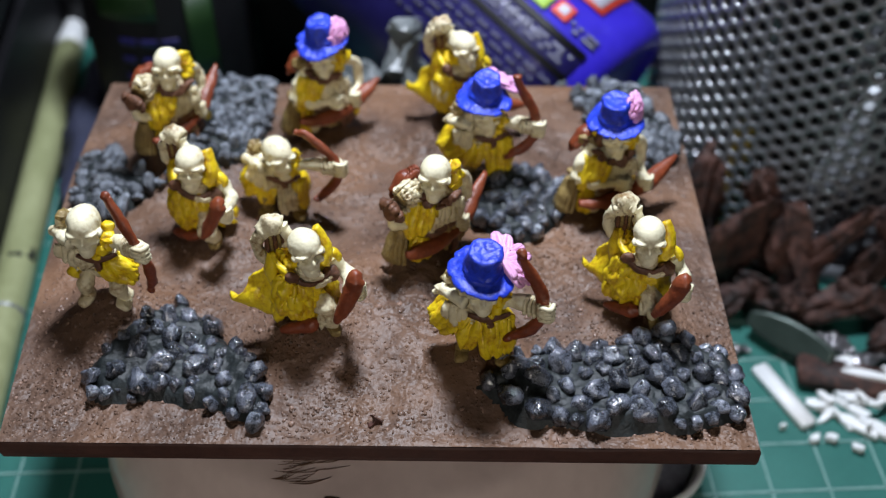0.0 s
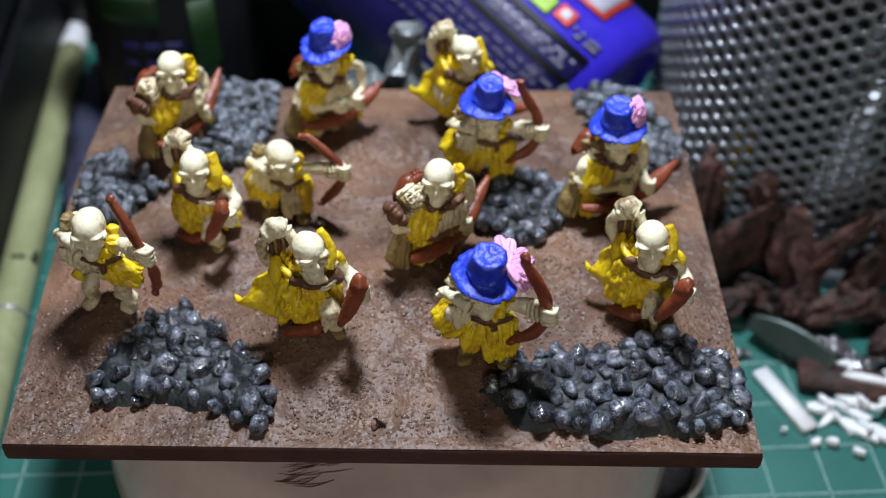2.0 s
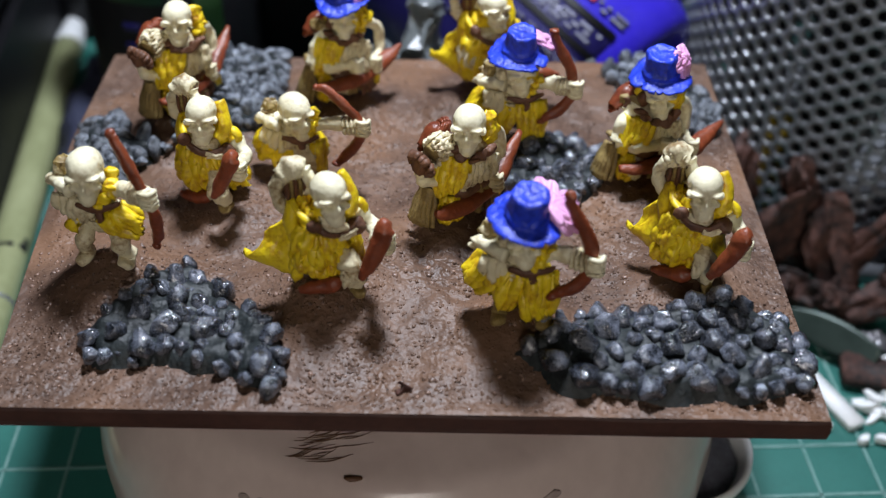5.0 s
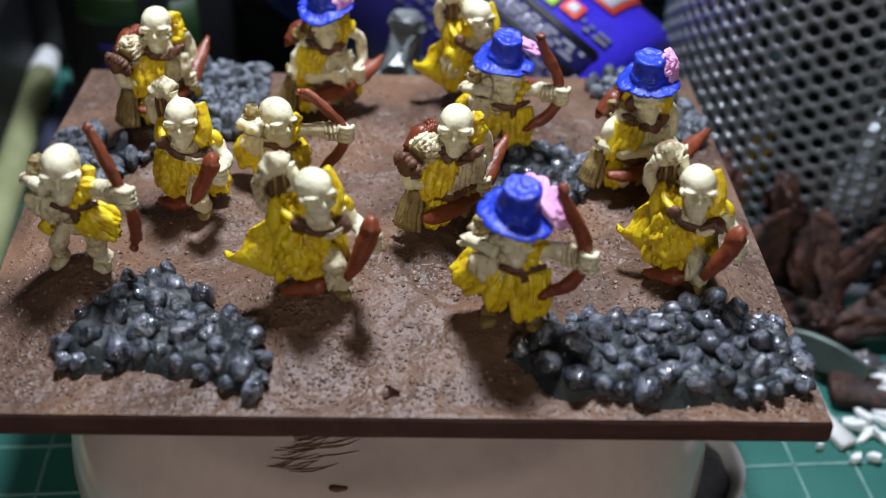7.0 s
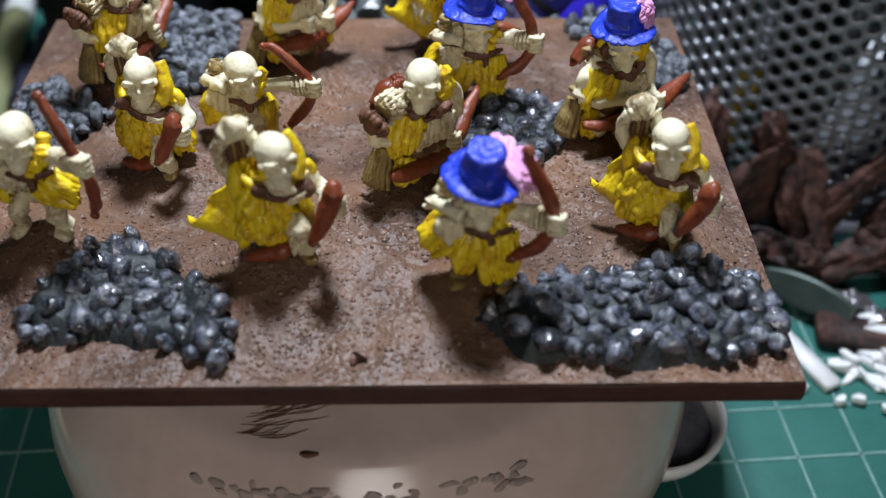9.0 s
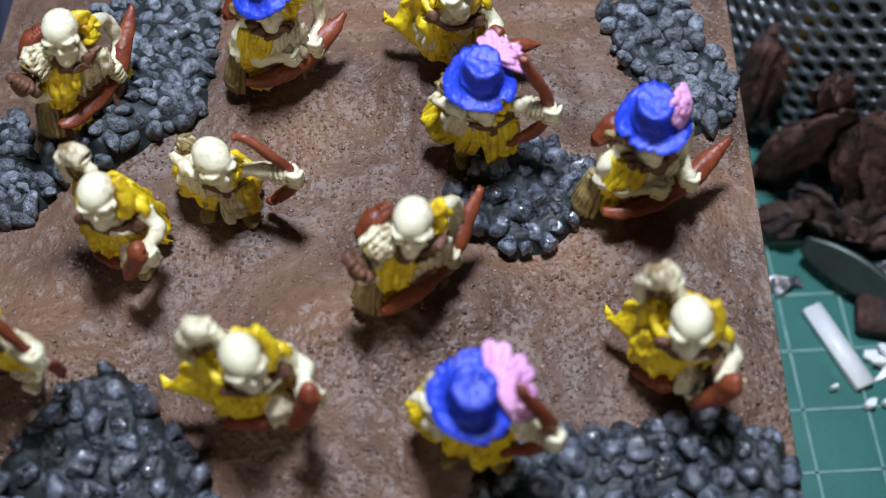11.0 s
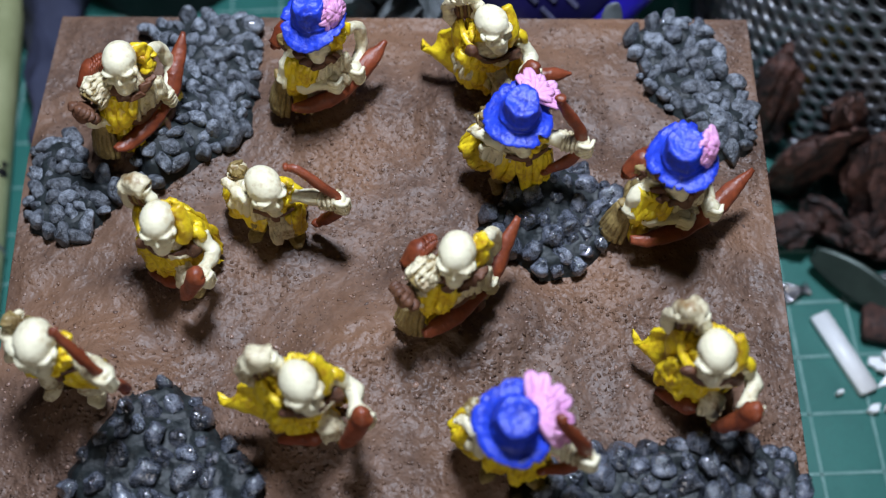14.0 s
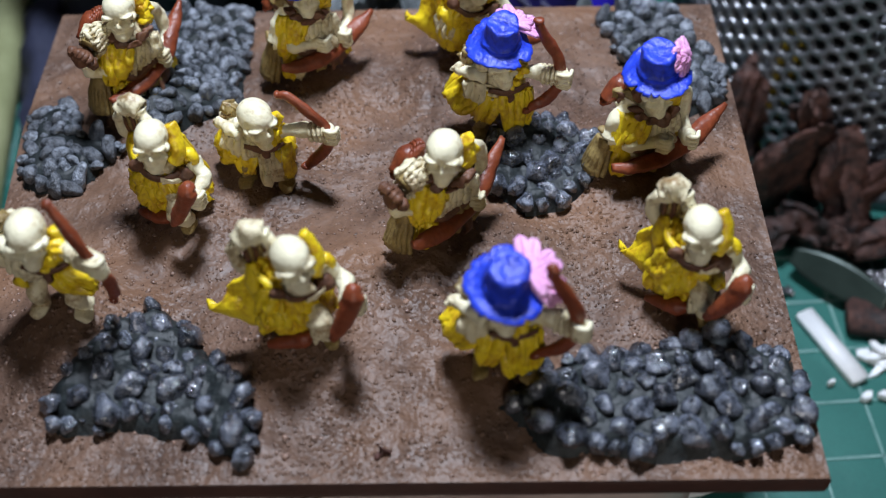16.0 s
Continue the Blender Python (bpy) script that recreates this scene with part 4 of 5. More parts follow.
def croucher(head, yaw, base, headgear, seed, facing, reach=1.0):
    """Crouched archer in a pleated blouse: frilled sleeve thrust out, red bundle on the back, striped quiver at the side, long flat bow held low across the knees."""
    sh = Shape()
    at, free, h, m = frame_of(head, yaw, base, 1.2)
    body(sh, at, [(-1.0, 0.0, -13.0), (-0.6, 0.0, -10.0), (-0.2, 0.0, -7.0), (0.2, 0.2, -4.6), (0.2, 0.2, -2.6)], (3.2, 3.1, 3.0, 3.1, 1.3), seed, WORN, 0.85)
    # skirts down to the ground, dark folds behind, a yellow flap in front
    skirt(sh, at, (-0.8, 0.2), (2.8, 4.2, -9.6, -14.0), 12, (40, 330), (OLIVE, LEATHER, OLIVE), seed, 1.5, shape="flap")
    tag(sh, at(-2.4, -3.2, -10.4), at(-3.0, -4.9, -13.9), 0.0012, YELLOW, seed + 2, ragged=0.2, thick=0.0008)
    tag(sh, at(-1.2, -3.4, -10.6), at(-1.7, -4.8, -13.7), 0.0009, YELLOW if headgear == "skull" else WORN, seed + 3, ragged=0.3)
    tag(sh, at(3.0, 1.6, -10.5), at(4.4, 1.6, -13.4), 0.0010, YELLOW, seed + 4, face=(0.8, -0.5, 0.3))
    # two long yellow leaves on the chest
    for k, (x0, y0, x1, y1) in enumerate(((-2.9, -2.6, -3.6, -4.7), (-1.6, -3.0, -2.3, -4.6), (-0.7, -3.1, -1.5, -4.2))):
        tag(sh, at(x0, y0, -4.4), at(x1, y1, -9.8 + 0.7 * k), 0.00105, YELLOW, seed + k, ragged=0.12, thick=0.0009, face=(-0.3, -1, 0.5))
    # pleated blouse and girdle
    for k in range(5):
        tag(sh, at(-0.2 + 0.8 * k, -3.0 + 0.6 * k, -5.4), at(-0.6 + 0.9 * k, -3.6 + 0.65 * k, -9.6 + 0.2 * k), 0.00075, WORN, seed + 4 + k, thick=0.0006, ragged=0.2)
    sh.add(*tube([at(-3.4, -2.0, -9.6), at(-0.6, -3.4, -9.9), at(2.6, -1.2, -9.4)], [0.0005, 0.0008, 0.0005], 14, 8, flat=0.5, up=(0, 1, 0)), LEATHER)
    for x, y, z in ((1.6, -1.9, -6.6), (1.8, -1.8, -7.6)):
        lump(sh, at, (x, y, z), (0.28, 0.28, 0.28), LEATHER, seed=seed, amount=0.0001, level=2)
    # dark scarf under the jaw, ends thrown to both sides
    for k, (x, y, z, a) in enumerate(((-1.8, -2.6, -3.5, 0.9), (-0.8, -3.4, -4.0, 0.8), (0.6, -3.3, -4.4, 0.9), (1.7, -2.6, -4.2, 1.0), (2.6, -1.7, -4.0, 0.9))):
        lump(sh, at, (x, y, z), (a * 1.1, a * 0.6, a * 0.6), LEATHER, (0, 20 - 12 * k, yaw + 12 * k), seed + k, 0.0005)
    if headgear == "hat":
        skull(sh, h + np.array((0, 0.0003, -0.0006)), facing, -4, 0.95)
        for k in range(9):
            a = radians(-150 + 34 * k)
            if abs(a) > 0.7:
                lump(sh, at, (2.4 * math.sin(a), 0.5 - 2.0 * math.cos(a), -1.8 - 0.6 * (k % 2)), (0.8, 0.8, 1.3), (YELLOW, OLIVE, YELLOW, LEATHER)[k % 4], (10, 0, 0), seed + k)
    else:
        skull(sh, h, facing, -7, 0.97)
    # yellow folds on the bow shoulder
    for k, (x, y, z) in enumerate(((2.3, 1.0, -0.6), (2.6, 0.7, -1.5), (2.7, 0.3, -2.4), (2.6, -0.2, -3.2), (3.0, 1.4, -2.4))):
        lump(sh, at, (x, y, z), (0.9, 1.1, 0.75), YELLOW, (25 * k, 40 * k, 20 * k), seed + k, 0.0007, 900)
    if headgear == "skull":
        # pleated sleeve and frilled cuff thrust forward
        a0, a1, a2 = at(-2.2, -0.6, -3.6), at(-3.6, -2.0, -3.2), at(-4.8, -3.3, -3.7)
        sh.add(*tube([a0, a1, a2], [0.0011, 0.0014, 0.0013], 16, 12), OLIVE)
        d = (a2 - a0) / np.linalg.norm(a2 - a0)
        s1 = np.cross(d, (0, 0, 1.0))
        s1 /= np.linalg.norm(s1)
        s2 = np.cross(s1, d)
        for n in range(15):
            b = 2 * math.pi * n / 15 + 0.12 * math.sin(n * 5 + seed)
            o = (math.cos(b) * s1 + math.sin(b) * s2) * 0.00138
            v, g = tube([a0 + o * 0.8, a1 + o * 1.12, a2 + o * 1.08], [0.0002, 0.00030, 0.00030], 24, 7)
            sh.add(rough_up(v, 0.00042, 1500, n + seed), g, WORN)
        frill(sh, at(-5.9, -4.4, -4.4), at(-5.9, -4.4, -4.4) - a1, 0.0014, LEATHER, 15, seed, 0.0011)
        arm(sh, [at(-5.9, -4.4, -5.4), at(-5.6, -4.4, -7.0), at(-4.0, -4.0, -8.0)], 0.0009)
    else:
        # bent arm laid across the waist, torn sleeve at the shoulder
        arm(sh, [at(-2.6, -0.8, -3.8), at(-3.9, -2.8, -5.8), at(-4.3, -3.9, -7.9)], 0.0012)
        arm(sh, [at(-4.3, -3.9, -7.9), at(-1.6, -4.4, -8.2), at(1.6, -3.4, -7.9)], 0.0010)
        for k in range(5):
            lump(sh, at, (-3.0 - 0.3 * k, -0.8 + 0.5 * (k % 3), -3.2 - 0.5 * (k % 2)), (1.0, 0.9, 0.8), (OLIVE, LEATHER)[k % 2], (25 * k, 0, 40 * k), seed + k, 0.0006, 1000)
        fist(sh, at(1.9, -3.3, -7.9), seed, 1.0)
        tag(sh, at(2.2, -2.2, -7.6), at(3.6, -1.8, -10.6), 0.0010, WORN, seed + 70, face=(0.5, -0.8, 0.3), ragged=0.4)
    # folds of cloth between sleeve and bundle
    for k in range(6):
        lump(sh, at, (-3.6 - 0.35 * (k % 3), -1.0 + 0.6 * k * 0.7, -4.0 - 0.3 * (k % 2)), (0.8, 0.8, 0.7), OLIVE if k % 2 else WORN, (20 * k, 0, 30 * k), seed + k, 0.0006, 1100)
    # ridged red bundle on the back
    b0, b1 = at(-2.6, 1.6, -2.8), at(-5.8, -0.6, -4.6)
    sh.add(*tube([b0, (b0 + b1) / 2 + np.array((-0.0002, 0.0003, 0.0009)), b1], [0.0008, 0.0013, 0.0010], 16, 12, flat=0.8), RUST)
    for n in range(9):
        p = b0 + (b1 - b0) * (n + 0.5) / 9 + np.array((-0.0001, 0.0001, 0.0008 * math.sin(math.pi * (n + 0.5) / 9)))
        ring = [p + 0.0015 * math.sin(math.pi * (n + 1) / 10) ** 0.5 * np.array((0.6 * math.cos(c), math.sin(c) * 0.8, 0.9 * math.sin(c + 1.2))) for c in np.linspace(0, 6.28, 10)]
        sh.add(*tube(ring, [0.00022, 0.0003, 0.0002], 20, 6), RUST)
    # fan-shaped striped quiver
    q0, q1 = at(-5.0, -3.0, -9.2), at(-6.0, -4.6, -13.6)
    side = m @ np.array((0.8, -0.6, 0.0))
    out = m @ np.array((-0.6, -0.8, 0.0))
    for n in range(7):
        w = (n - 3) / 3
        sh.add(*tube([q0 + side * 0.0010 * w + out * 0.0004 * (1 - w * w), (q0 + q1) / 2 + side * 0.0015 * w + out * 0.0009 * (1 - w * w), q1 + side * 0.0018 * w + out * 0.0007 * (1 - w * w)], [0.00028, 0.00040, 0.00034], 12, 7), OLIVE)
    sh.add(*tube([q0, (q0 + q1) / 2, q1], [0.0011, 0.0014, 0.0015], 10, 12, flat=0.75), OLIVE)
    for k in range(4):
        lump(sh, at, (-5.2 + 0.3 * k, -3.4 + 0.3 * k, -7.6), (0.7, 0.6, 0.6), OLIVE, seed=seed + k)
    # bow arm bent back, hand on the long flat bow
    grip = free(3.2, 1.5, -10.7) if headgear == "skull" else free(5.0 * reach, 1.2, -10.0)
    arm(sh, [at(2.5, 1.6, -3.0), at(3.9, 4.2, -5.4), at(4.2, 3.4, -8.4), grip], 0.0009)
    fist(sh, grip + np.array((0, -0.0004, 0.0006)), seed, 1.2)
    long = ((7.0, 7.8, -6.9), (5.2, 4.8, -9.0), (3.2, 1.5, -10.9), (0.0, -2.4, -11.6), (-2.6, -4.4, -11.6), (-4.0, -5.4, -11.0)) if headgear == "skull" else ((9.4 * reach, 7.3 * reach, -8.8), (7.6 * reach, 4.6 * reach, -9.7), (5.4 * reach, 1.2, -10.4), (2.0, -2.2, -11.0), (-1.2, -4.4, -11.2), (-3.4, -5.2, -11.0))
    sh.add(*slat([free(*p) for p in long], 0.00115, 0.00055, seed), RUST)
    return (sh, h) if headgear == "hat" else sh


def reacher(head, yaw, base, seed, facing, spread=1.0):
    """Caped archer with one arm arched up behind the head to his arrows and a bow held low in front."""
    sh = Shape()
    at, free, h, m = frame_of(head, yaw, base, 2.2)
    skull(sh, h, facing, -8, 0.95)
    body(sh, at, [(-0.2, 0.6, -12.6), (-0.2, 0.4, -9.5), (0.0, 0.0, -6.4), (0.2, 0.0, -4.2), (0.1, 0.2, -2.4)], (2.2, 2.4, 2.4, 2.5, 1.2), seed, YELLOW, 0.85)
    lump(sh, at, (-0.2, -2.0, -4.9), (2.2, 1.2, 1.3), WORN, seed=seed)
    # cape: broad folds round the back, standing collar, tail swept out to the side
    skirt(sh, at, (-0.2, 0.7), (2.3, 3.5, -2.6, -12.8), 9, (70, 295), (YELLOW,), seed, 1.5, shape="flap", ragged=0.18)
    for pts, r in (([(-3.6, 1.6, -2.4), (-3.3, -0.2, -3.3), (-2.5, -1.7, -3.8), (-1.8, -2.4, -4.0)], 0.00045), ([(-3.6, 1.4, -2.6), (-4.1, 0.5, -4.8), (-3.8, -0.6, -7.4)], 0.0009),
                   ([(2.0, 1.4, 0.6), (2.6, 0.4, -1.0), (2.8, -0.8, -2.6), (2.2, -1.8, -4.0)], 0.00085), ([(2.6, -0.6, -4.4), (3.0, -0.3, -3.5), (3.8, -0.4, -3.4), (4.4, -0.8, -4.2), (4.2, -1.2, -5.4)], 0.00058)):
        sh.add(*tube([at(*p) for p in pts], [r * 0.8, r * 1.15, r], 18, 10, flat=0.75), YELLOW)
    lump(sh, at, (2.9, 0.2, -5.6), (1.0, 1.2, 1.6), YELLOW, seed=seed + 4)
    root, tip = at(-3.4, 1.4, -4.2), free(-9.6 * spread, 5.6 * spread + 0.4, -11.4)
    low = at(-3.6, -0.6, -12.4)

    def flap(u, w):
        p = root + (low - root) * w
        q = p + (tip - p) * u * (0.55 + 0.45 * w)
        return q + np.array((0.0003 * math.sin(w * 7), 0.0006 * math.sin(w * 5 + 2 * u), -0.0012 * u * (1 - u) + 0.0003 * noise.noise(Vector((u * 4, w * 4, seed)))))
    sh.add(*sheet(flap, 20, 20, 0.0007), YELLOW)
    # arm arched up behind the head, arrow flights in its crook
    arc = [(-3.6, 1.4, -4.6), (-4.9, 2.3, -3.2), (-5.2, 2.9, -1.4), (-4.5, 3.1, 0.4), (-3.2, 3.1, 1.3), (-2.0, 2.8, 1.0), (-1.5, 2.3, -0.2), (-1.6, 2.0, -2.0)]
    v, g = tube([at(*p) for p in arc[:4]], [0.0006, 0.0009, 0.0007, 0.0009], 20, 10)
    sh.add(rough_up(v, 0.00035, 800, seed), g, WORN)
    v, g = tube([at(*p) for p in arc[3:6]], [0.0010, 0.0015, 0.0013], 18, 12)
    sh.add(rough_up(v, 0.0005, 900, seed), g, WORN)
    for k in range(7):
        lump(sh, at, (-4.4 + 0.40 * k, 2.8 + 0.15 * math.sin(k), 0.7 + 0.8 * math.sin(0.5 * k + 0.3)), (0.40, 0.9, 0.6), WORN, (0, 20 * k - 60, yaw), seed + k, 0.0003, 1100)
    arm(sh, [at(*p) for p in arc[5:]], 0.0008)
    lump(sh, at, (-3.1, 2.7, -1.2), (1.3, 0.8, 2.2), LEATHER, (0, 0, yaw), seed, 0.0003)
    for k in range(5):
        x = -4.1 + 0.5 * k
        sh.add(*tube([at(x, 2.3, 0.4), at(x + 0.1, 1.9, -1.2), at(x + 0.2, 1.8, -2.9)], [0.00018, 0.00026, 0.0002], 8, 6), OLIVE if k % 2 else LEATHER)
    lean = seed == 3.0
    # ruffled skirt in three tiers
    skirt(sh, at, (-0.8, -0.6), (2.6, 3.2, -5.6, -8.8), 6, (-75, 50), (YELLOW,), seed + 11, 1.0, ragged=0.3)
    skirt(sh, at, (-1.0, -0.8), (2.8, 3.7, -7.4, -10.8), 6, (-80, 45), (WORN, YELLOW) if lean else (YELLOW,), seed + 12, 0.95, ragged=0.3)
    skirt(sh, at, (-0.6, -0.4), (2.8, 3.9, -9.0, -12.6), 6, (-90, 60), (YELLOW,), seed + 13, 1.1, ragged=0.3)
    tag(sh, at(2.8, -0.6, -7.6), at(3.4, -1.4, -13.6), 0.0013, YELLOW, seed + 50, shape="flap")
    tag(sh, at(2.2, 0.4, -7.6), at(4.2, 0.2, -13.0), 0.0013, YELLOW, seed + 51, face=(0.9, -0.4, 0.3), shape="flap")
    # brown strap with its round clasp, pouch under the arm
    lump(sh, at, (-2.2, -2.7, -3.9), (0.9, 0.6, 0.9), LEATHER, seed=seed, amount=0.0002)
    sh.add(*tube([at(-2.0, -2.9, -4.3), at(-0.6, -3.6, -5.2), at(1.2, -3.4, -5.6), at(2.8, -2.4, -5.2)], [0.0004, 0.0005, 0.00045, 0.0006], 18, 9, flat=0.5, up=(0, 1, 0)), LEATHER)
    lump(sh, at, (2.9, -2.2, -5.8), (1.2, 0.9, 1.2), LEATHER, seed=seed + 1)
    for k in range(2):
        arm(sh, [at(0.6, -3.6, -5.6 - 0.5 * k), at(1.8, -3.4, -5.9 - 0.5 * k), at(3.0, -2.8, -5.7 - 0.5 * k)], 0.0003, WORN)
    # bow arm; flat bow from the shoulder down across the knee and out along the ground
    grip = free(4.4, -4.0, -6.2)
    arm(sh, [at(3.8, -0.6, -4.8), at(5.2, -2.4, -6.6), grip], 0.0010)
    fist(sh, grip + np.array((0.0006, 0.0005, -0.0002)), seed, 1.1)
    sh.add(*slat([free(*p) for p in ((5.9, -4.5, -3.3), (5.2, -4.7, -3.7), (4.5, -5.0, -5.4), (3.2, -5.2, -8.0), (2.0, -5.0, -10.2))], 0.00105, 0.0006, seed), RUST)
    sh.add(*slat([free(*p) for p in (((11.0, 1.0, -12.6), (6.8, 0.2, -12.2), (3.6, -0.6, -11.6)) if lean else ((0.6, -2.4, -12.0), (-1.4, -1.8, -12.9), (-4.4, -0.6, -13.6)))], 0.0009, 0.0006, seed + 1), RUST)
    # bony knee pushed forward, shin and foot
    v, g = tube([at(0.6, -2.6, -9.0), at(1.5, -4.4, -9.6), at(1.9, -4.6, -11.4), at(2.2, -3.8, -13.8)], [0.0010, 0.0013, 0.0012, 0.0008], 20, 14)
    sh.add(rough_up(v, 0.0006, 800, seed), g, WORN)
    for k in range(5):
        tag(sh, at(0.9 + 0.35 * k, -4.6 + 0.1 * k, -9.8), at(0.6 + 0.55 * k, -5.2 + 0.15 * k, -12.6 + 0.3 * (k % 2)), 0.0004, WORN, seed + 60 + k, ragged=0.3, thick=0.0005)
    lump(sh, at, (2.3, -4.4, -14.0), (0.9, 1.4, 0.6), OLIVE, (0, 0, yaw), seed)
    return sh


GROUP = "painted skeleton archers on the tray"


def statue(sh, spot, label):
    v = np.array(sh.v)
    moved = rough_up(rough_up(v, 0.00014, 650, spot[0] * 0.05), 0.00009, 2400, spot[1] * 0.07)
    for a, b in sh.calm:
        moved[a:b] = v[a:b]
    sh.v = [tuple(p) for p in moved]
    x, y = spot[0] * 0.001, spot[1] * 0.001
    ob = sh.thing("miniature_statue", (x, y, TRAY + swell(x, y)))
    return tagged(ob, label, "miniature", GROUP)


# bow of each upright shooter as seen from his skull; the last number tells which point the hand holds
TALL_BOW = ((4.3, -1.6, 4.9), (4.9, -2.0, 3.6), (6.4, -2.9, 0.4), (7.4, -3.4, -2.2), (7.9, -3.0, -5.2), (7.7, -2.4, -8.0), (7.0, -1.9, -10.4), 3)
SHORT_BOW = ((3.6, 0.3, 2.6), (4.6, 0.2, 2.4), (7.4, -0.7, 0.2), (9.2, -1.3, -2.2), (8.8, -1.2, -5.0), (7.0, -0.8, -7.4), (5.7, -0.5, -8.9), 3)
HAT_BOW = ((4.6, -0.8, 4.6), (4.9, -0.9, 3.4), (6.0, -1.2, 1.4), (7.1, -1.6, -0.8), (7.5, -1.9, -3.3), (7.1, -2.0, -5.2), (5.8, -2.1, -6.8), (4.3, -2.1, -7.6), (3.4, -2.1, -8.2), 4)

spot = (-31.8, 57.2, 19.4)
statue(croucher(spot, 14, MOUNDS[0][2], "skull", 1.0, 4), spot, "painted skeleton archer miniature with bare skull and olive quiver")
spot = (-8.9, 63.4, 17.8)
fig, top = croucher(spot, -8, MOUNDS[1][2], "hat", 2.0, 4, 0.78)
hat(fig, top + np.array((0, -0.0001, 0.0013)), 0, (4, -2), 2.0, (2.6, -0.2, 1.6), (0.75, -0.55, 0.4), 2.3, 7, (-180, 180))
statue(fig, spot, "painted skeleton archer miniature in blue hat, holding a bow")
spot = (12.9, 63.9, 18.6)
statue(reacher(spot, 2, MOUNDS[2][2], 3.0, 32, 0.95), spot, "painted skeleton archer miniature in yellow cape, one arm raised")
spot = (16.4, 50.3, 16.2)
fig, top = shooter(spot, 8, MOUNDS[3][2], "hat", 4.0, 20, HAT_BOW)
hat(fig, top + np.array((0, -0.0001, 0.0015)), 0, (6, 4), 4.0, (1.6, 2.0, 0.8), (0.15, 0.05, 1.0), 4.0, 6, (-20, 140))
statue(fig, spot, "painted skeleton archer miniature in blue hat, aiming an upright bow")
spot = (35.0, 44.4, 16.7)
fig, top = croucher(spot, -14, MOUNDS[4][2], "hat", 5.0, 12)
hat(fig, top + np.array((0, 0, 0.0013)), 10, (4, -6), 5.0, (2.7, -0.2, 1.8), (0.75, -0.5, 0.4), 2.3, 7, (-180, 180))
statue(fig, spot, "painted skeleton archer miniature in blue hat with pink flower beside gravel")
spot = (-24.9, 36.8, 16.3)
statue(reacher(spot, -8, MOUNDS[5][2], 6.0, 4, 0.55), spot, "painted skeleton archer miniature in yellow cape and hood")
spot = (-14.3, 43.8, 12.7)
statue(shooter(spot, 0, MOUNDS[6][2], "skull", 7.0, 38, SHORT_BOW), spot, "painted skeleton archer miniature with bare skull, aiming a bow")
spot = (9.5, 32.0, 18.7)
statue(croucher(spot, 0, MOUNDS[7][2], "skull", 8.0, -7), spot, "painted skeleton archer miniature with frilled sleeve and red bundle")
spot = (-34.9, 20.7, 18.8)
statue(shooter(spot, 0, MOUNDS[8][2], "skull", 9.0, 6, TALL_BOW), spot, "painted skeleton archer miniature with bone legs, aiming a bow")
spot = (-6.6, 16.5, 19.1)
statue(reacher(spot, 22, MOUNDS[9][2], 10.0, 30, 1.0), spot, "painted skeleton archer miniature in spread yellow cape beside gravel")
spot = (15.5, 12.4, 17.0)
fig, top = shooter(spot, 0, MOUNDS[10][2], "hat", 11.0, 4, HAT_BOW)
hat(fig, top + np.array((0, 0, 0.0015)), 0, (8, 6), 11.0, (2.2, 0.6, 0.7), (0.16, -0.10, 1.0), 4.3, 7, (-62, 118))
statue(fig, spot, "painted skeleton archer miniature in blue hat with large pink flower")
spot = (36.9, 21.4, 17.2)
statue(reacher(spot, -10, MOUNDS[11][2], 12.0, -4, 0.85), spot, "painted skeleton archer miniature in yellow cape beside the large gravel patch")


# ---- things round the tray ----
# perforated steel pen cup
PEN = (0.0950, 0.1180)
PEN_R, PEN_H = 0.040, 0.100
pen = empty("pen_cup", (PEN[0], PEN[1], MAT_TOP), "grey perforated steel pen cup standing on the mat", "pen cup")
cols, pitch_z = 90, 0.0034
step_a = 2 * math.pi / cols
mv, mf = [], []


def cup_point(a, z, r):
    return (r * math.sin(a), -r * math.cos(a), z)


rows_n = int((PEN_H - 0.012) / pitch_z)
inner_r = PEN_R - 0.0012
hex_out = [(2 / 3, 0.0), (1 / 3, 0.5), (-1 / 3, 0.5), (-2 / 3, 0.0), (-1 / 3, -0.5), (1 / 3, -0.5)]
for r in range(rows_n):
    for c in range(cols):
        a0 = c * step_a
        z0 = 0.0075 + (r + 0.5 * (c % 2)) * pitch_z
        base = len(mv)
        for u, w in hex_out:
            mv.append(cup_point(a0 + u * step_a, z0 + w * pitch_z, PEN_R))
        for ring_r, rad in ((PEN_R - 0.0001, 0.00124), (PEN_R - 0.0003, 0.00114), (inner_r, 0.00112)):
            for k in range(12):
                ang = math.pi * k / 6
                mv.append(cup_point(a0 + rad * math.cos(ang) / PEN_R, z0 + rad * math.sin(ang), ring_r))
        for k in range(6):
            a, b = base + k, base + (k + 1) % 6
            p, q, s = base + 6 + 2 * k, base + 6 + 2 * k + 1, base + 6 + (2 * k + 2) % 12
            mf.extend([(a, p, q), (a, q, b), (b, q, s)])
        for k in range(12):
            j = (k + 1) % 12
            mf.append((base + 6 + k, base + 6 + j, base + 18 + j, base + 18 + k))
            mf.append((base + 18 + k, base + 18 + j, base + 30 + j, base + 30 + k))
seen, remap, welded = {}, [], []
for p in mv:
    key = (round(p[0], 6), round(p[1], 6), round(p[2], 6))
    if key not in seen:
        seen[key] = len(welded)
        welded.append(p)
    remap.append(seen[key])
mf = [tuple(remap[i] for i in f) for f in mf]
mv = welded
Shape().add(mv, mf, STEEL).thing("perforated_wall", parent=pen, smooth=False)
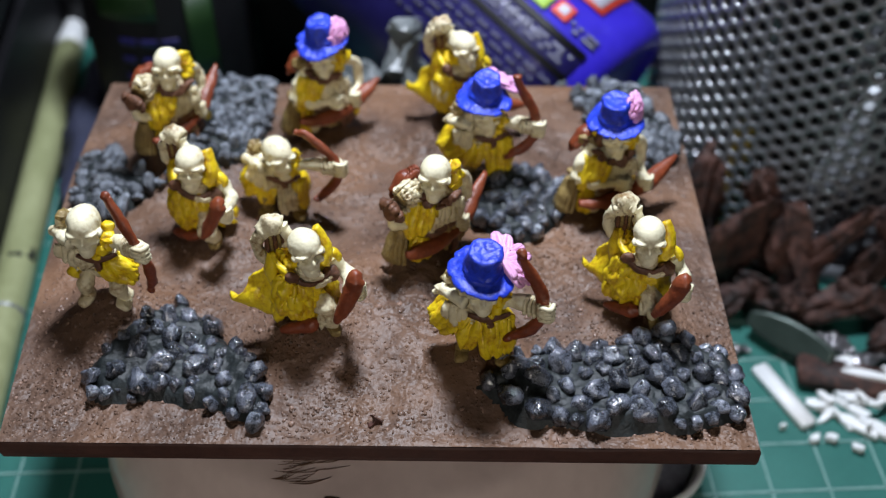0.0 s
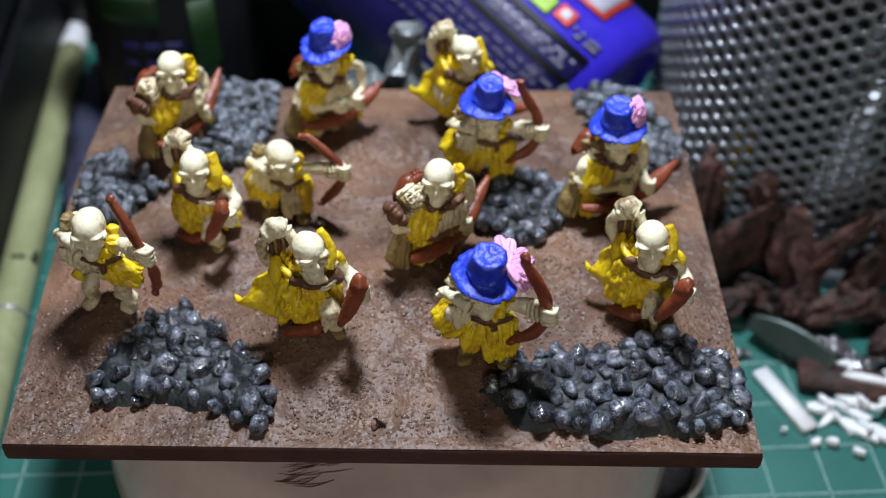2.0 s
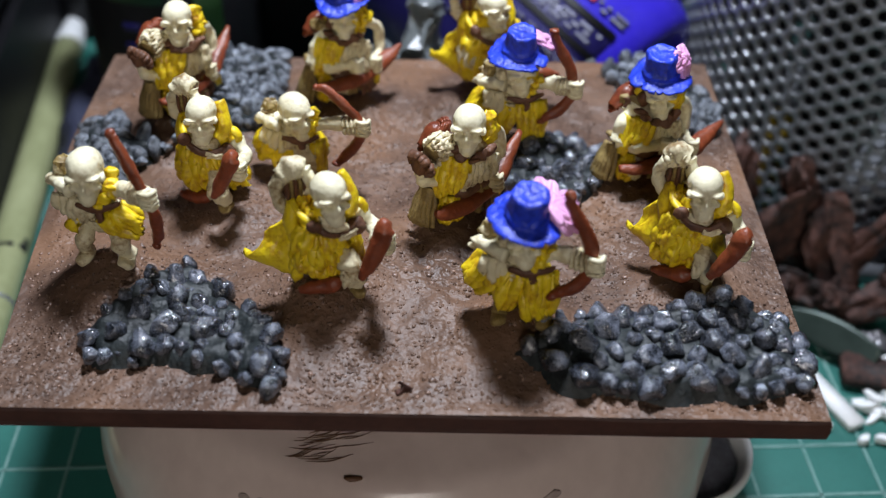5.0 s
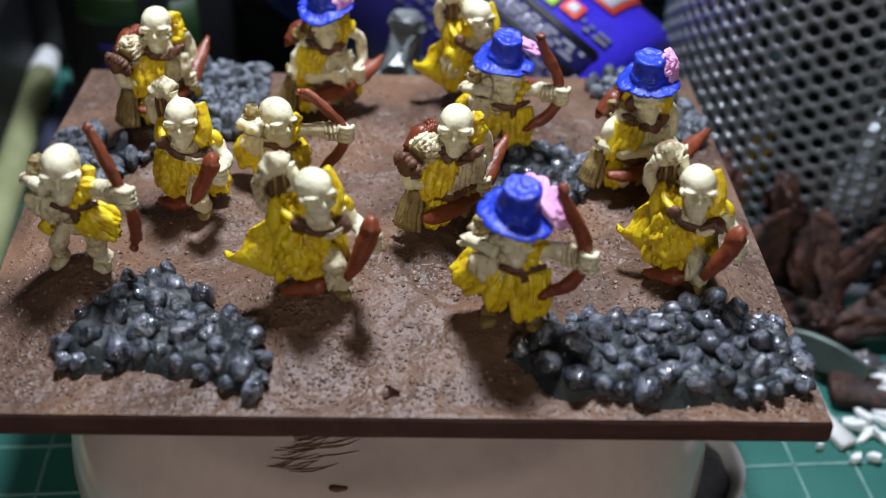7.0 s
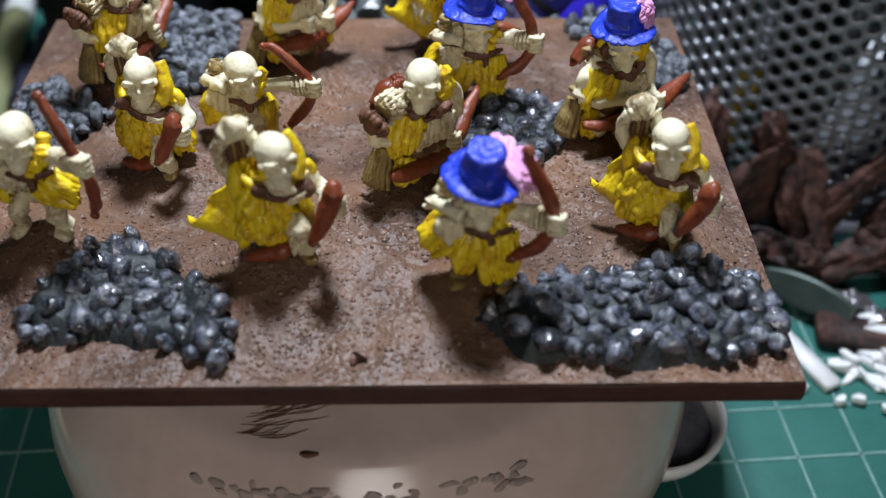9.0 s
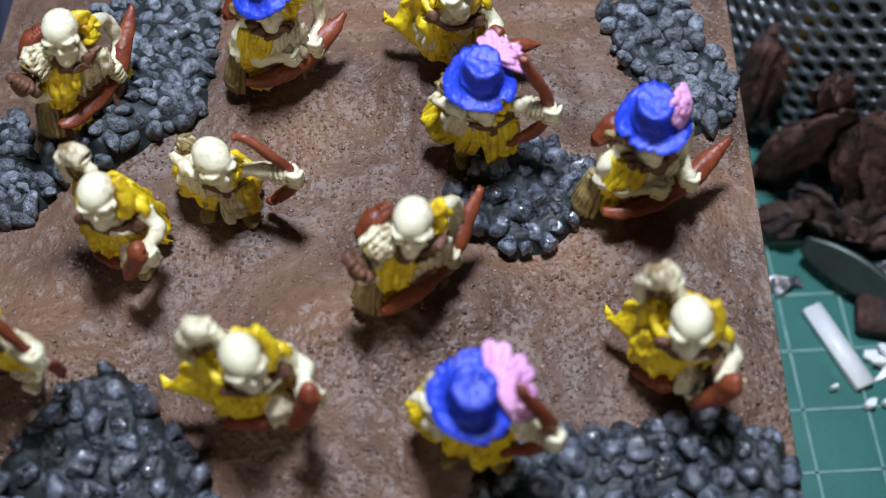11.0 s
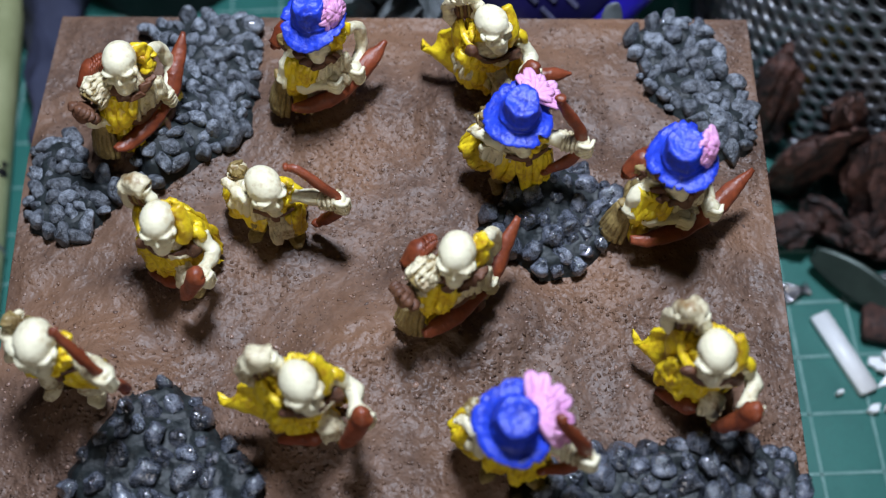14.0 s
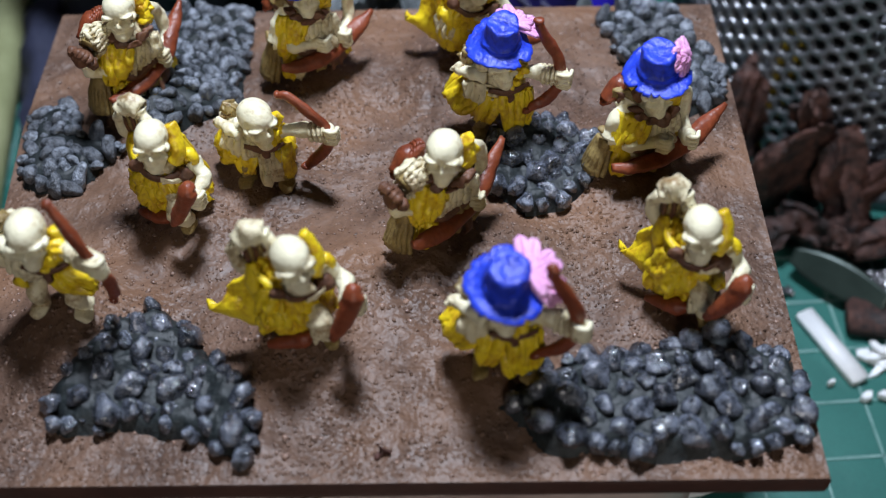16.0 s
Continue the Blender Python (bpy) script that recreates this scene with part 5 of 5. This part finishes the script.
bv, bf = lathe([(0.0, 0.0005), (PEN_R + 0.0006, 0.0005), (PEN_R + 0.001, 0.001), (PEN_R + 0.0008, 0.0045), (PEN_R - 0.0006, 0.0048), (PEN_R - 0.001, 0.0016), (0.0, 0.0014)], 72)
Shape().add(bv, bf, STEEL).thing("base", parent=pen)
rv, rf = lathe([(PEN_R - 0.001, PEN_H - 0.005), (PEN_R + 0.001, PEN_H - 0.005), (PEN_R + 0.0016, PEN_H - 0.002), (PEN_R + 0.0008, PEN_H), (PEN_R - 0.0008, PEN_H - 0.001), (PEN_R - 0.001, PEN_H - 0.005)], 72)
Shape().add(rv, rf, STEEL).thing("rim", parent=pen)
for name, mat, a, b, r, label in (("pencil", material("yellow_pencil_paint", (0.62, 0.45, 0.03), None, 90, 0.4), (-0.0262, -0.0255, 0.0025), (-0.0250, -0.0262, 0.030), 0.0026, "short yellow pencil stub standing in the pen cup"),
                                  ("plastic_rod", STEEL, (-0.0185, -0.0308, 0.0030), (0.008, -0.0345, 0.12), 0.0022, "pale plastic rod standing in the pen cup")):
    o = np.array((*PEN, MAT_TOP))
    ob = Shape().add(*tube([o + a, o + b], [r, r], 4, 6 if name == "pencil" else 16), mat).thing(name, tuple(o + a), smooth=name != "pencil")
    tagged(ob, label, name.replace("_", " "))
for k in range(5):
    a = k * 1.25 + 0.3
    o = np.array((PEN[0] + 0.021 * math.cos(a), PEN[1] + 0.021 * math.sin(a), MAT_TOP + 0.0015))
    ob = empty("marker_pen", tuple(o), "black marker pen standing in the pen cup", "pen", "pens in the cup")
    lean = np.array((0.006 * math.cos(a), 0.006 * math.sin(a), 0.13))
    Shape().add(*tube([(0, 0, 0), lean * 0.62], [0.0060, 0.0062], 6, 20), BLACK).thing("barrel", parent=ob)
    Shape().add(*tube([lean * 0.624, lean * 0.97, lean], [0.0066, 0.0065, 0.0054], 8, 20), BLACK).thing("cap", parent=ob)

# pale lacquered stick on the mat
stick_a, stick_b = np.array((-0.0697, 0.020, MAT_TOP + 0.0038)), np.array((-0.0900, 0.160, MAT_TOP + 0.0038))
stick = empty("paint_brush", tuple(stick_a), "long pale lacquered paint brush lying on the mat", "paint brush")
stick_d = (stick_b - stick_a) / np.linalg.norm(stick_b - stick_a)
Shape().add(*tube([(0, 0, 0), stick_b - stick_a], [0.0035, 0.0038, 0.0038, 0.0035], 30, 28), BAMBOO).thing("handle", parent=stick)
ring_at = stick_d * 0.043
Shape().add(*drum(ring_at, stick_d, 0.0041, 0.0022), STEEL).thing("ferrule_ring", parent=stick)
tagged(Shape().add(*tube([stick_b - stick_a + stick_d * 0.0002, stick_b - stick_a + stick_d * 0.004, stick_b - stick_a + stick_d * 0.019], [0.0036, 0.0036, 0.0020], 12, 20), WHITE).thing("end_cap", parent=stick), "white end cap")
for k, (along, ang, wide, long) in enumerate(((0.0585, 62, 0.0016, 0.0011), (0.0575, 20, 0.0012, 0.0007), (0.0572, -2, 0.0008, 0.0007), (0.0605, 66, 0.0012, 0.0006))):
    a = radians(ang)
    o = stick_d * along + np.array((0.0038 * math.sin(a), 0, 0.0038 * math.cos(a)))
    Shape().add(*blob(o, (wide * 0.7, long, 0.00035), (0, ang, 0), 2), BLACK).thing("print_mark", parent=stick)

# dark bottles at the back
def bottle(at, r, h, label_mat, label, lean=0.0):
    ob = empty("paint_bottle", at, label, "bottle", "dark bottles behind the tray")
    prof = [(0.0, 0.0), (r * 0.95, 0.0), (r, 0.001), (r, h * 0.72), (r * 0.9, h * 0.78), (r * 0.42, h * 0.84), (r * 0.4, h * 0.86)]
    Shape().add(*lathe(prof, 48), BLACK).thing("body", parent=ob)
    cap = [(r * 0.40, h * 0.86), (r * 0.55, h * 0.861), (r * 0.55, h * 0.98), (r * 0.5, h), (0.0, h)]
    Shape().add(*lathe(cap, 36), BLACK).thing("cap", parent=ob)
    lv, lf = lathe([(r + 0.0002, h * 0.14), (r + 0.0003, h * 0.15), (r + 0.0003, h * 0.62), (r + 0.0002, h * 0.63)], 48)
    Shape().add(lv, lf, label_mat[0]).thing("label", parent=ob)
    def panel(name, a0, a1, z0, z1, mat):
        skin = sheet(lambda u, w: ((r + 0.0007) * math.sin(radians(a0 + (a1 - a0) * u)), -(r + 0.0007) * math.cos(radians(a0 + (a1 - a0) * u)), h * (z0 + (z1 - z0) * w)), 10, 4, 0.0003)
        Shape().add(*skin, mat).thing(name, parent=ob)
    panel("print_panel", -34, 8, 0.50, 0.60, label_mat[1])
    panel("print_panel", 26, 44, 0.26, 0.56, label_mat[1])
    for k in range(3):
        for j in range(3):
            panel("print_bar", -20 + 14 * j, -9 + 14 * j - 3 * (k % 2), 0.42 - 0.06 * k, 0.44 - 0.06 * k, CANDARK)
    ob.rotation_euler = (0, lean, 0)
    return ob


DESK_Z = MAT_TOP
bottle((-0.0540, 0.1360, DESK_Z), 0.0185, 0.075, (BLACK, GREEN), "black plastic paint bottle with green print")
bottle((-0.0440, 0.1960, DESK_Z), 0.0125, 0.070, (BLACK, CANDARK), "black plastic bottle with dark navy print")
bottle((-0.0880, 0.1880, DESK_Z), 0.0170, 0.080, (BLACK, CANDARK), "black plastic bottle at the mat's end")
bottle((0.0580, 0.1760, DESK_Z), 0.0140, 0.090, (BLACK, CANDARK), "slim black plastic bottle behind the pen cup")
tagged(Shape().add(*box((-0.150, 0.222, 0.09), (0.180, 0.03, 0.18), bevel=0.05), BLACK).thing("storage_box", smooth=False), "black plastic storage box standing behind the bottles", "box", "storage boxes")
tagged(Shape().add(*box((0.150, 0.205, 0.09), (0.200, 0.03, 0.18), bevel=0.05), BLACK).thing("storage_box", smooth=False), "black plastic storage box standing behind the pen cup", "box", "storage boxes")
tagged(Shape().add(*box((0.0, 0.305, 0.09), (0.30, 0.03, 0.18), bevel=0.05), BLACK).thing("storage_box", smooth=False), "black plastic storage box standing behind the can", "box", "storage boxes")
tagged(Shape().add(*box((-0.0235, 0.1543, MAT_TOP + 0.0146), (0.022, 0.022, 0.029), (0, 0, 51), bevel=0.06), BLACK).thing("storage_box", smooth=False), "low black plastic box propping the blue can", "box", "storage boxes")
case = empty("tool_case", (-0.1452, 0.143, MAT_TOP), "black plastic tool case lying beside the brush", "tool case")
case.rotation_euler = (0, 0, radians(8))
Shape().add(*box((0, 0, 0.0145), (0.108, 0.244, 0.029), bevel=0.1), BLACK).thing("base", parent=case, smooth=False)
Shape().add(*box((0, 0, 0.0425), (0.108, 0.244, 0.0255), bevel=0.12), BLACK).thing("lid", parent=case, smooth=False)
for y in (-0.07, 0.07):
    Shape().add(*box((0.0548, y, 0.029), (0.0022, 0.022, 0.014), bevel=0.2), BLACK).thing("latch", parent=case, smooth=False)
tagged(Shape().add(*blob((-0.0738, 0.120, MAT_TOP + 0.004), (0.0055, 0.036, 0.0070), (0, 0, 8), 4, 0.003, 160, 2.0), NAVY).thing("cloth_rag", (-0.0755, 0.138, MAT_TOP)), "crumpled dark navy cloth on the mat", "rag")

# crumpled grey film
film_sh = Shape()
for k, (at, size) in enumerate((((0.0005, 0.0930, 0.0290), (0.0056, 0.0040, 0.0255)), ((-0.0066, 0.0940, 0.0250), (0.0052, 0.0040, 0.0220)), ((-0.0150, 0.1030, 0.0200), (0.0075, 0.0060, 0.0170)))):
    v, f = blob(at, size, (0, 6 - 6 * k, 30 * k), 4, 0.0040, 210, k * 5.0)
    film_sh.add(rough_up(v, 0.0013, 620, k * 2.0), f, WRAP)
tagged(film_sh.thing("crumpled_wrapper", (-0.006, 0.096, MAT_TOP), smooth=False), "crumpled grey plastic wrapper on the mat", "wrapper")
foil = Shape()
for k, (x, y, s, h) in enumerate(((0.0335, 0.0838, 0.0036, 0.0232), (0.0375, 0.0840, 0.0028, 0.0210), (0.0295, 0.0836, 0.0026, 0.0205))):
    foil.add(*blob((x, y, MAT_TOP + h - 0.0008), (s, s * 0.5, h), (0, 5 * (k - 1), 10 * k), 4, 0.0012, 260, k * 2.3), WRAP)
tagged(foil.thing("crumpled_foil", (0.0335, 0.0838, MAT_TOP)), "crumpled silvery foil standing behind the tray", "foil")

# blue spray can lying on its side
CAN_R = 0.0243
can_end, can_dir = np.array((0.0398, 0.1030, MAT_TOP + 0.0230)), np.array((-0.716, 0.580, 0.389))
can_dir /= np.linalg.norm(can_dir)
can = empty("spray_can", tuple(can_end), "blue spray can with pale print leaning on a black box", "spray can")
q = np.array(Vector((0, 0, 1)).rotation_difference(Vector(can_dir)).to_matrix())
prof = [(0.0, 0.0005), (0.0195, 0.0004), (0.0205, -0.0004), (0.0218, -0.0002), (0.0232, 0.0014), (CAN_R, 0.0042), (CAN_R, 0.078), (0.0228, 0.083), (0.0170, 0.088), (0.0115, 0.0895), (0.0112, 0.101), (0.0100, 0.1035), (0.0, 0.1035)]
v, f = lathe(prof, 72)
Shape().add(v @ q.T, f, CANBLUE).thing("body", parent=can)
can_side = np.cross(can_dir, (0, 0, 1.0))
can_side /= np.linalg.norm(can_side)
if can_side[1] > 0:
    can_side = -can_side
can_up = np.cross(can_dir, can_side)
if can_up[2] < 0:
    can_up = -can_up


def on_can(along, ang, lift=0.00025):
    """A place on the can: distance from its end, degrees from the top towards the viewer."""
    a = radians(ang)
    return can_dir * along + (can_up * math.cos(a) + can_side * math.sin(a)) * (CAN_R + lift)


def can_patch(name, a0, a1, l0, l1, mat, lift=0.00025, label=""):
    ob = Shape().add(*sheet(lambda u, w: on_can(l0 + (l1 - l0) * u, a0 + (a1 - a0) * w, lift), 8, 14, 0.0003), mat).thing(name, parent=can)
    return tagged(ob, label) if label else ob


can_patch("label_band", 26, 118, 0.0045, 0.077, CANDARK, 0.0003, "dark navy band")
can_patch("label_edge", 25, 28.5, 0.0045, 0.077, BLACK, 0.0006)
can_patch("label_edge", 38, 41, 0.0045, 0.077, BLACK, 0.0006)
for ang, l0, l1 in ((17.5, 0.0045, 0.0115), (20.5, 0.0045, 0.0110), (30.5, 0.006, 0.07), (33, 0.008, 0.07), (35.5, 0.007, 0.06), (45, 0.006, 0.07), (49, 0.009, 0.06), (53, 0.007, 0.07), (57.5, 0.010, 0.06), (63, 0.008, 0.05)):
    s = l0
    while s < l1:
        w = prng.uniform(0.001, 0.0035)
        can_patch("print_bar", ang - 0.8, ang + 0.8, s, min(l1, s + w), GREYPRINT, 0.0006)
        s += w + 0.0009
can_patch("emblem_border", -26, 4, 0.0085, 0.040, REDPRINT, 0.0005, "red bordered emblem")
can_patch("emblem", -24, 2, 0.0098, 0.0387, PALEPRINT, 0.0008, "white emblem field")
can_patch("emblem_small", 11.5, 20, 0.0122, 0.0162, REDPRINT, 0.0005, "red emblem")
can_patch("emblem_small", 13.5, 18, 0.0132, 0.0152, PALEPRINT, 0.0008)
can_patch("emblem_small", 13, 22, 0.0170, 0.0220, LIMEPRINT, 0.0005, "lime green emblem")

# scraps on the mat
def chip(at, size, rot, seed, thick=0.0011):
    """A snapped flake of sheet plastic: uneven outline, broken edges, slightly bowed."""
    rg = random.Random(int(seed * 100) + 7)
    n = rg.choice((6, 7, 8))
    rim = []
    for k in range(n):
        a = 2 * math.pi * (k + rg.uniform(-0.3, 0.3)) / n
        w = 1 / max(abs(math.cos(a)), abs(math.sin(a))) * rg.uniform(0.62, 1.0)
        rim.append((math.cos(a) * w * size[0] / 2, math.sin(a) * w * size[1] / 2))
    vs = []
    for z, w in ((-0.5, 0.94), (-0.3, 1.0), (0.3, 1.0), (0.5, 0.9)):
        vs += [(x * w, y * w, z * thick + 0.00025 * math.sin(x / size[0] * 3 + seed)) for x, y in rim]
    fs = [tuple(range(n))[::-1], tuple(range(3 * n, 4 * n))]
    for r in range(3):
        fs += [(r * n + k, r * n + (k + 1) % n, (r + 1) * n + (k + 1) % n, (r + 1) * n + k) for k in range(n)]
    return np.array(vs) @ turn(*rot).T + np.array(at), fs


tagged(Shape().add(*box((0.0731, 0.0470, MAT_TOP + 0.0011), (0.0031, 0.0152, 0.0018), (0, 0, 25), 0.10, 0.0002, 1), WHITE).thing("plastic_strip", (0.0725, 0.0475, MAT_TOP)),
       "flat white plastic strip lying on the mat", "plastic strip")
scrap_rng = random.Random(8)
for k, (x, y, sx, sy, rz) in enumerate(((0.0765, 0.0372, 0.0022, 0.0018, 10), (0.0795, 0.0374, 0.0026, 0.0016, -20), (0.0838, 0.0352, 0.0020, 0.0024, 20), (0.0800, 0.0445, 0.0075, 0.0028, -35), (0.0845, 0.0410, 0.0085, 0.0030, -38),
                                       (0.0850, 0.0470, 0.0060, 0.0026, -30), (0.0895, 0.0385, 0.0120, 0.0032, -34), (0.0880, 0.0505, 0.0110, 0.0026, -14), (0.0855, 0.0535, 0.0050, 0.0040, 25), (0.0925, 0.0455, 0.0060, 0.0026, 12),
                                       (0.0955, 0.0505, 0.0070, 0.0030, -25), (0.0975, 0.0425, 0.0090, 0.0034, 30), (0.1020, 0.0480, 0.0100, 0.0040, -20), (0.0715, 0.0400, 0.0016, 0.0008, 30), (0.1035, 0.0385, 0.008, 0.003, 5))):
    z = MAT_TOP + 0.0011 + (0.0022 if 7 <= k <= 10 else 0.0)
    tagged(Shape().add(*chip((x, y, z), (sx * 1.15, sy * 0.95, 0.0014), (scrap_rng.uniform(-9, 9), scrap_rng.uniform(-9, 9), rz), k * 1.3), WHITE).thing("plastic_scrap", (x, y, MAT_TOP), smooth=False),
           "chipped white plastic offcut lying on the mat", "plastic scrap", "white plastic offcuts")
for k in range(30):
    x, y = max(0.0800, scrap_rng.gauss(0.0900, 0.0075)), scrap_rng.gauss(0.0425, 0.0045)
    ob = Shape().add(*chip((x, y, MAT_TOP + 0.0006 + 0.0012 * (k % 3)), (scrap_rng.uniform(0.0012, 0.0065), scrap_rng.uniform(0.0008, 0.0020)), (scrap_rng.uniform(-8, 8), scrap_rng.uniform(-8, 8), scrap_rng.uniform(-70, 40)), k * 0.7, 0.0008), WHITE)
    tagged(ob.thing("plastic_scrap", (x, y, MAT_TOP), smooth=False), "thin white plastic sliver lying on the mat", "plastic scrap", "white plastic offcuts")
tagged(Shape().add(*box((0.0885, 0.0500, MAT_TOP + 0.0018), (0.0240, 0.0060, 0.0034), (0, 4, -10), 0.12, 0.0005, 3), BARK).thing("wood_offcut", (0.0885, 0.05, MAT_TOP)),
       "flat brown wood offcut under white scraps", "wood offcut")


def blade(u, w):
    wide = 0.0031 * math.sin(math.pi * (0.10 + 0.82 * u)) ** 0.7
    p = np.array((0.0695 + 0.0135 * u, 0.0640 - 0.0110 * u, MAT_TOP + 0.0044 + 0.0003 * u))
    return p + np.array((0.35, 0.55, 0.75)) * (w - 0.5) * 2 * wide


tagged(Shape().add(*sheet(blade, 24, 8, 0.0012), DARKGREEN).thing("knife_blade", (0.078, 0.059, MAT_TOP)), "dark green painted blade leaning on brown bark", "blade")


def foil_strip(at, long, wide, rz, seed, bow=0.35):
    """A torn scrap of kitchen foil, bowed and creased."""
    def fn(u, w):
        x, y = (u - 0.5) * long, (w - 0.5) * wide * (0.75 + 0.35 * math.sin(u * 5 + seed))
        q = Vector((u * long * 380, w * wide * 380, seed))
        crease = 1.0 - 2.2 * abs(noise.noise(q)) + 0.5 * noise.noise(q * 2.3)
        return np.array((x, y + 0.0010 * noise.noise(q * 0.6), bow * long * (1 - (2 * u - 1) ** 2) * 0.6 + 0.0011 * crease))
    v, f = sheet(fn, 34, 16, 0.00025)
    v = v @ turn(0, 0, rz).T
    v = v + np.array((at[0], at[1], MAT_TOP + 0.0003 - v[:, 2].min()))
    tagged(Shape().add(v, f, FOIL).thing("foil_scrap", (at[0], at[1], MAT_TOP)), "crumpled silvery foil scrap on the mat", "foil", "silvery foil scraps")


for k, (x, y, long, wide, rz, bow) in enumerate(((0.0665, 0.0585, 0.0050, 0.0030, 20, 0.2), (0.0850, 0.0595, 0.0090, 0.0040, -15, 0.25), (0.0985, 0.0560, 0.0130, 0.0055, 48, 0.30), (0.0920, 0.0560, 0.0080, 0.0036, 10, 0.2))):
    foil_strip((x, y), long, wide, rz, k * 4.1 + 1.0, bow)

# brown bark pieces heaped against the pen cup
bark_rng = random.Random(3)


def bark(x, y, z, size, rot, seed):
    """A split shard of bark: faceted, grooved along its length, broken at both ends."""
    v, f = ball(4)
    for _ in range(8):
        d = np.array((bark_rng.gauss(0, 1), bark_rng.gauss(0, 1), 0.5 * bark_rng.gauss(0, 1)))
        d /= np.linalg.norm(d)
        v = v - np.outer(np.maximum(v @ d - bark_rng.uniform(0.35, 0.70), 0) * 0.95, d)
    fibre = v * np.array((1.0, 1.0, 0.22))
    v = v + (rough_up(fibre, 0.34, 3.6, seed) - fibre) * np.array((1.0, 1.0, 0.4))
    v = rough_up(rough_up(v, 0.16, 1.6, seed + 5), 0.07, 8.0, seed + 9)
    v = v * np.array(size) @ turn(*rot).T + np.array((x, y, MAT_TOP + z))
    v[:, 2] = np.maximum(v[:, 2], MAT_TOP)
    ob = Shape().add(v, f, BARK).thing("bark_piece", (x, y, MAT_TOP), smooth=False)
    tagged(ob, "rough brown bark piece heaped beside the pen cup", "bark", "brown bark pieces")


for k, (x, y, z, sx, sy, sz, rx, ry, rz) in enumerate(((0.0690, 0.0790, 0.0100, 0.0066, 0.0046, 0.0150, 10, 14, 20), (0.0795, 0.0745, 0.0095, 0.0074, 0.0046, 0.0145, -8, -20, -15), (0.0920, 0.0720, 0.0100, 0.0076, 0.0044, 0.0150, 12, 18, 35),
                                                     (0.0640, 0.0890, 0.0110, 0.0052, 0.0048, 0.0160, 0, 10, 60), (0.0740, 0.0685, 0.0055, 0.0060, 0.0040, 0.0085, 20, 60, -30), (0.1045, 0.0690, 0.0105, 0.0074, 0.0048, 0.0155, -12, -14, 5),
                                                     (0.0985, 0.0610, 0.0060, 0.0062, 0.0045, 0.0095, 5, 65, 40), (0.0662, 0.0695, 0.0045, 0.0042, 0.0040, 0.0070, 0, 50, 0), (0.1130, 0.0610, 0.0095, 0.0074, 0.0060, 0.0140, 0, 20, 50), (0.0870, 0.0655, 0.0055, 0.0052, 0.0040, 0.0085, 10, 70, 20),
                                                     (0.0742, 0.0805, 0.0135, 0.0052, 0.0036, 0.0150, -6, -16, 40), (0.0855, 0.0738, 0.0140, 0.0050, 0.0034, 0.0135, 8, 24, -10), (0.0988, 0.0710, 0.0140, 0.0050, 0.0036, 0.0140, -8, -26, 15), (0.0800, 0.0690, 0.0060, 0.0050, 0.0036, 0.0080, 12, -55, 30),
                                                     (0.0930, 0.0660, 0.0060, 0.0048, 0.0036, 0.0085, 0, -60, -20), (0.1070, 0.0625, 0.0070, 0.0050, 0.0040, 0.0090, 15, 50, -35), (0.1185, 0.0690, 0.0110, 0.0070, 0.0050, 0.0150, 0, 10, 20))):
    bark(x, y, z, (sx, sy, sz), (rx, ry, rz), k * 3.3)
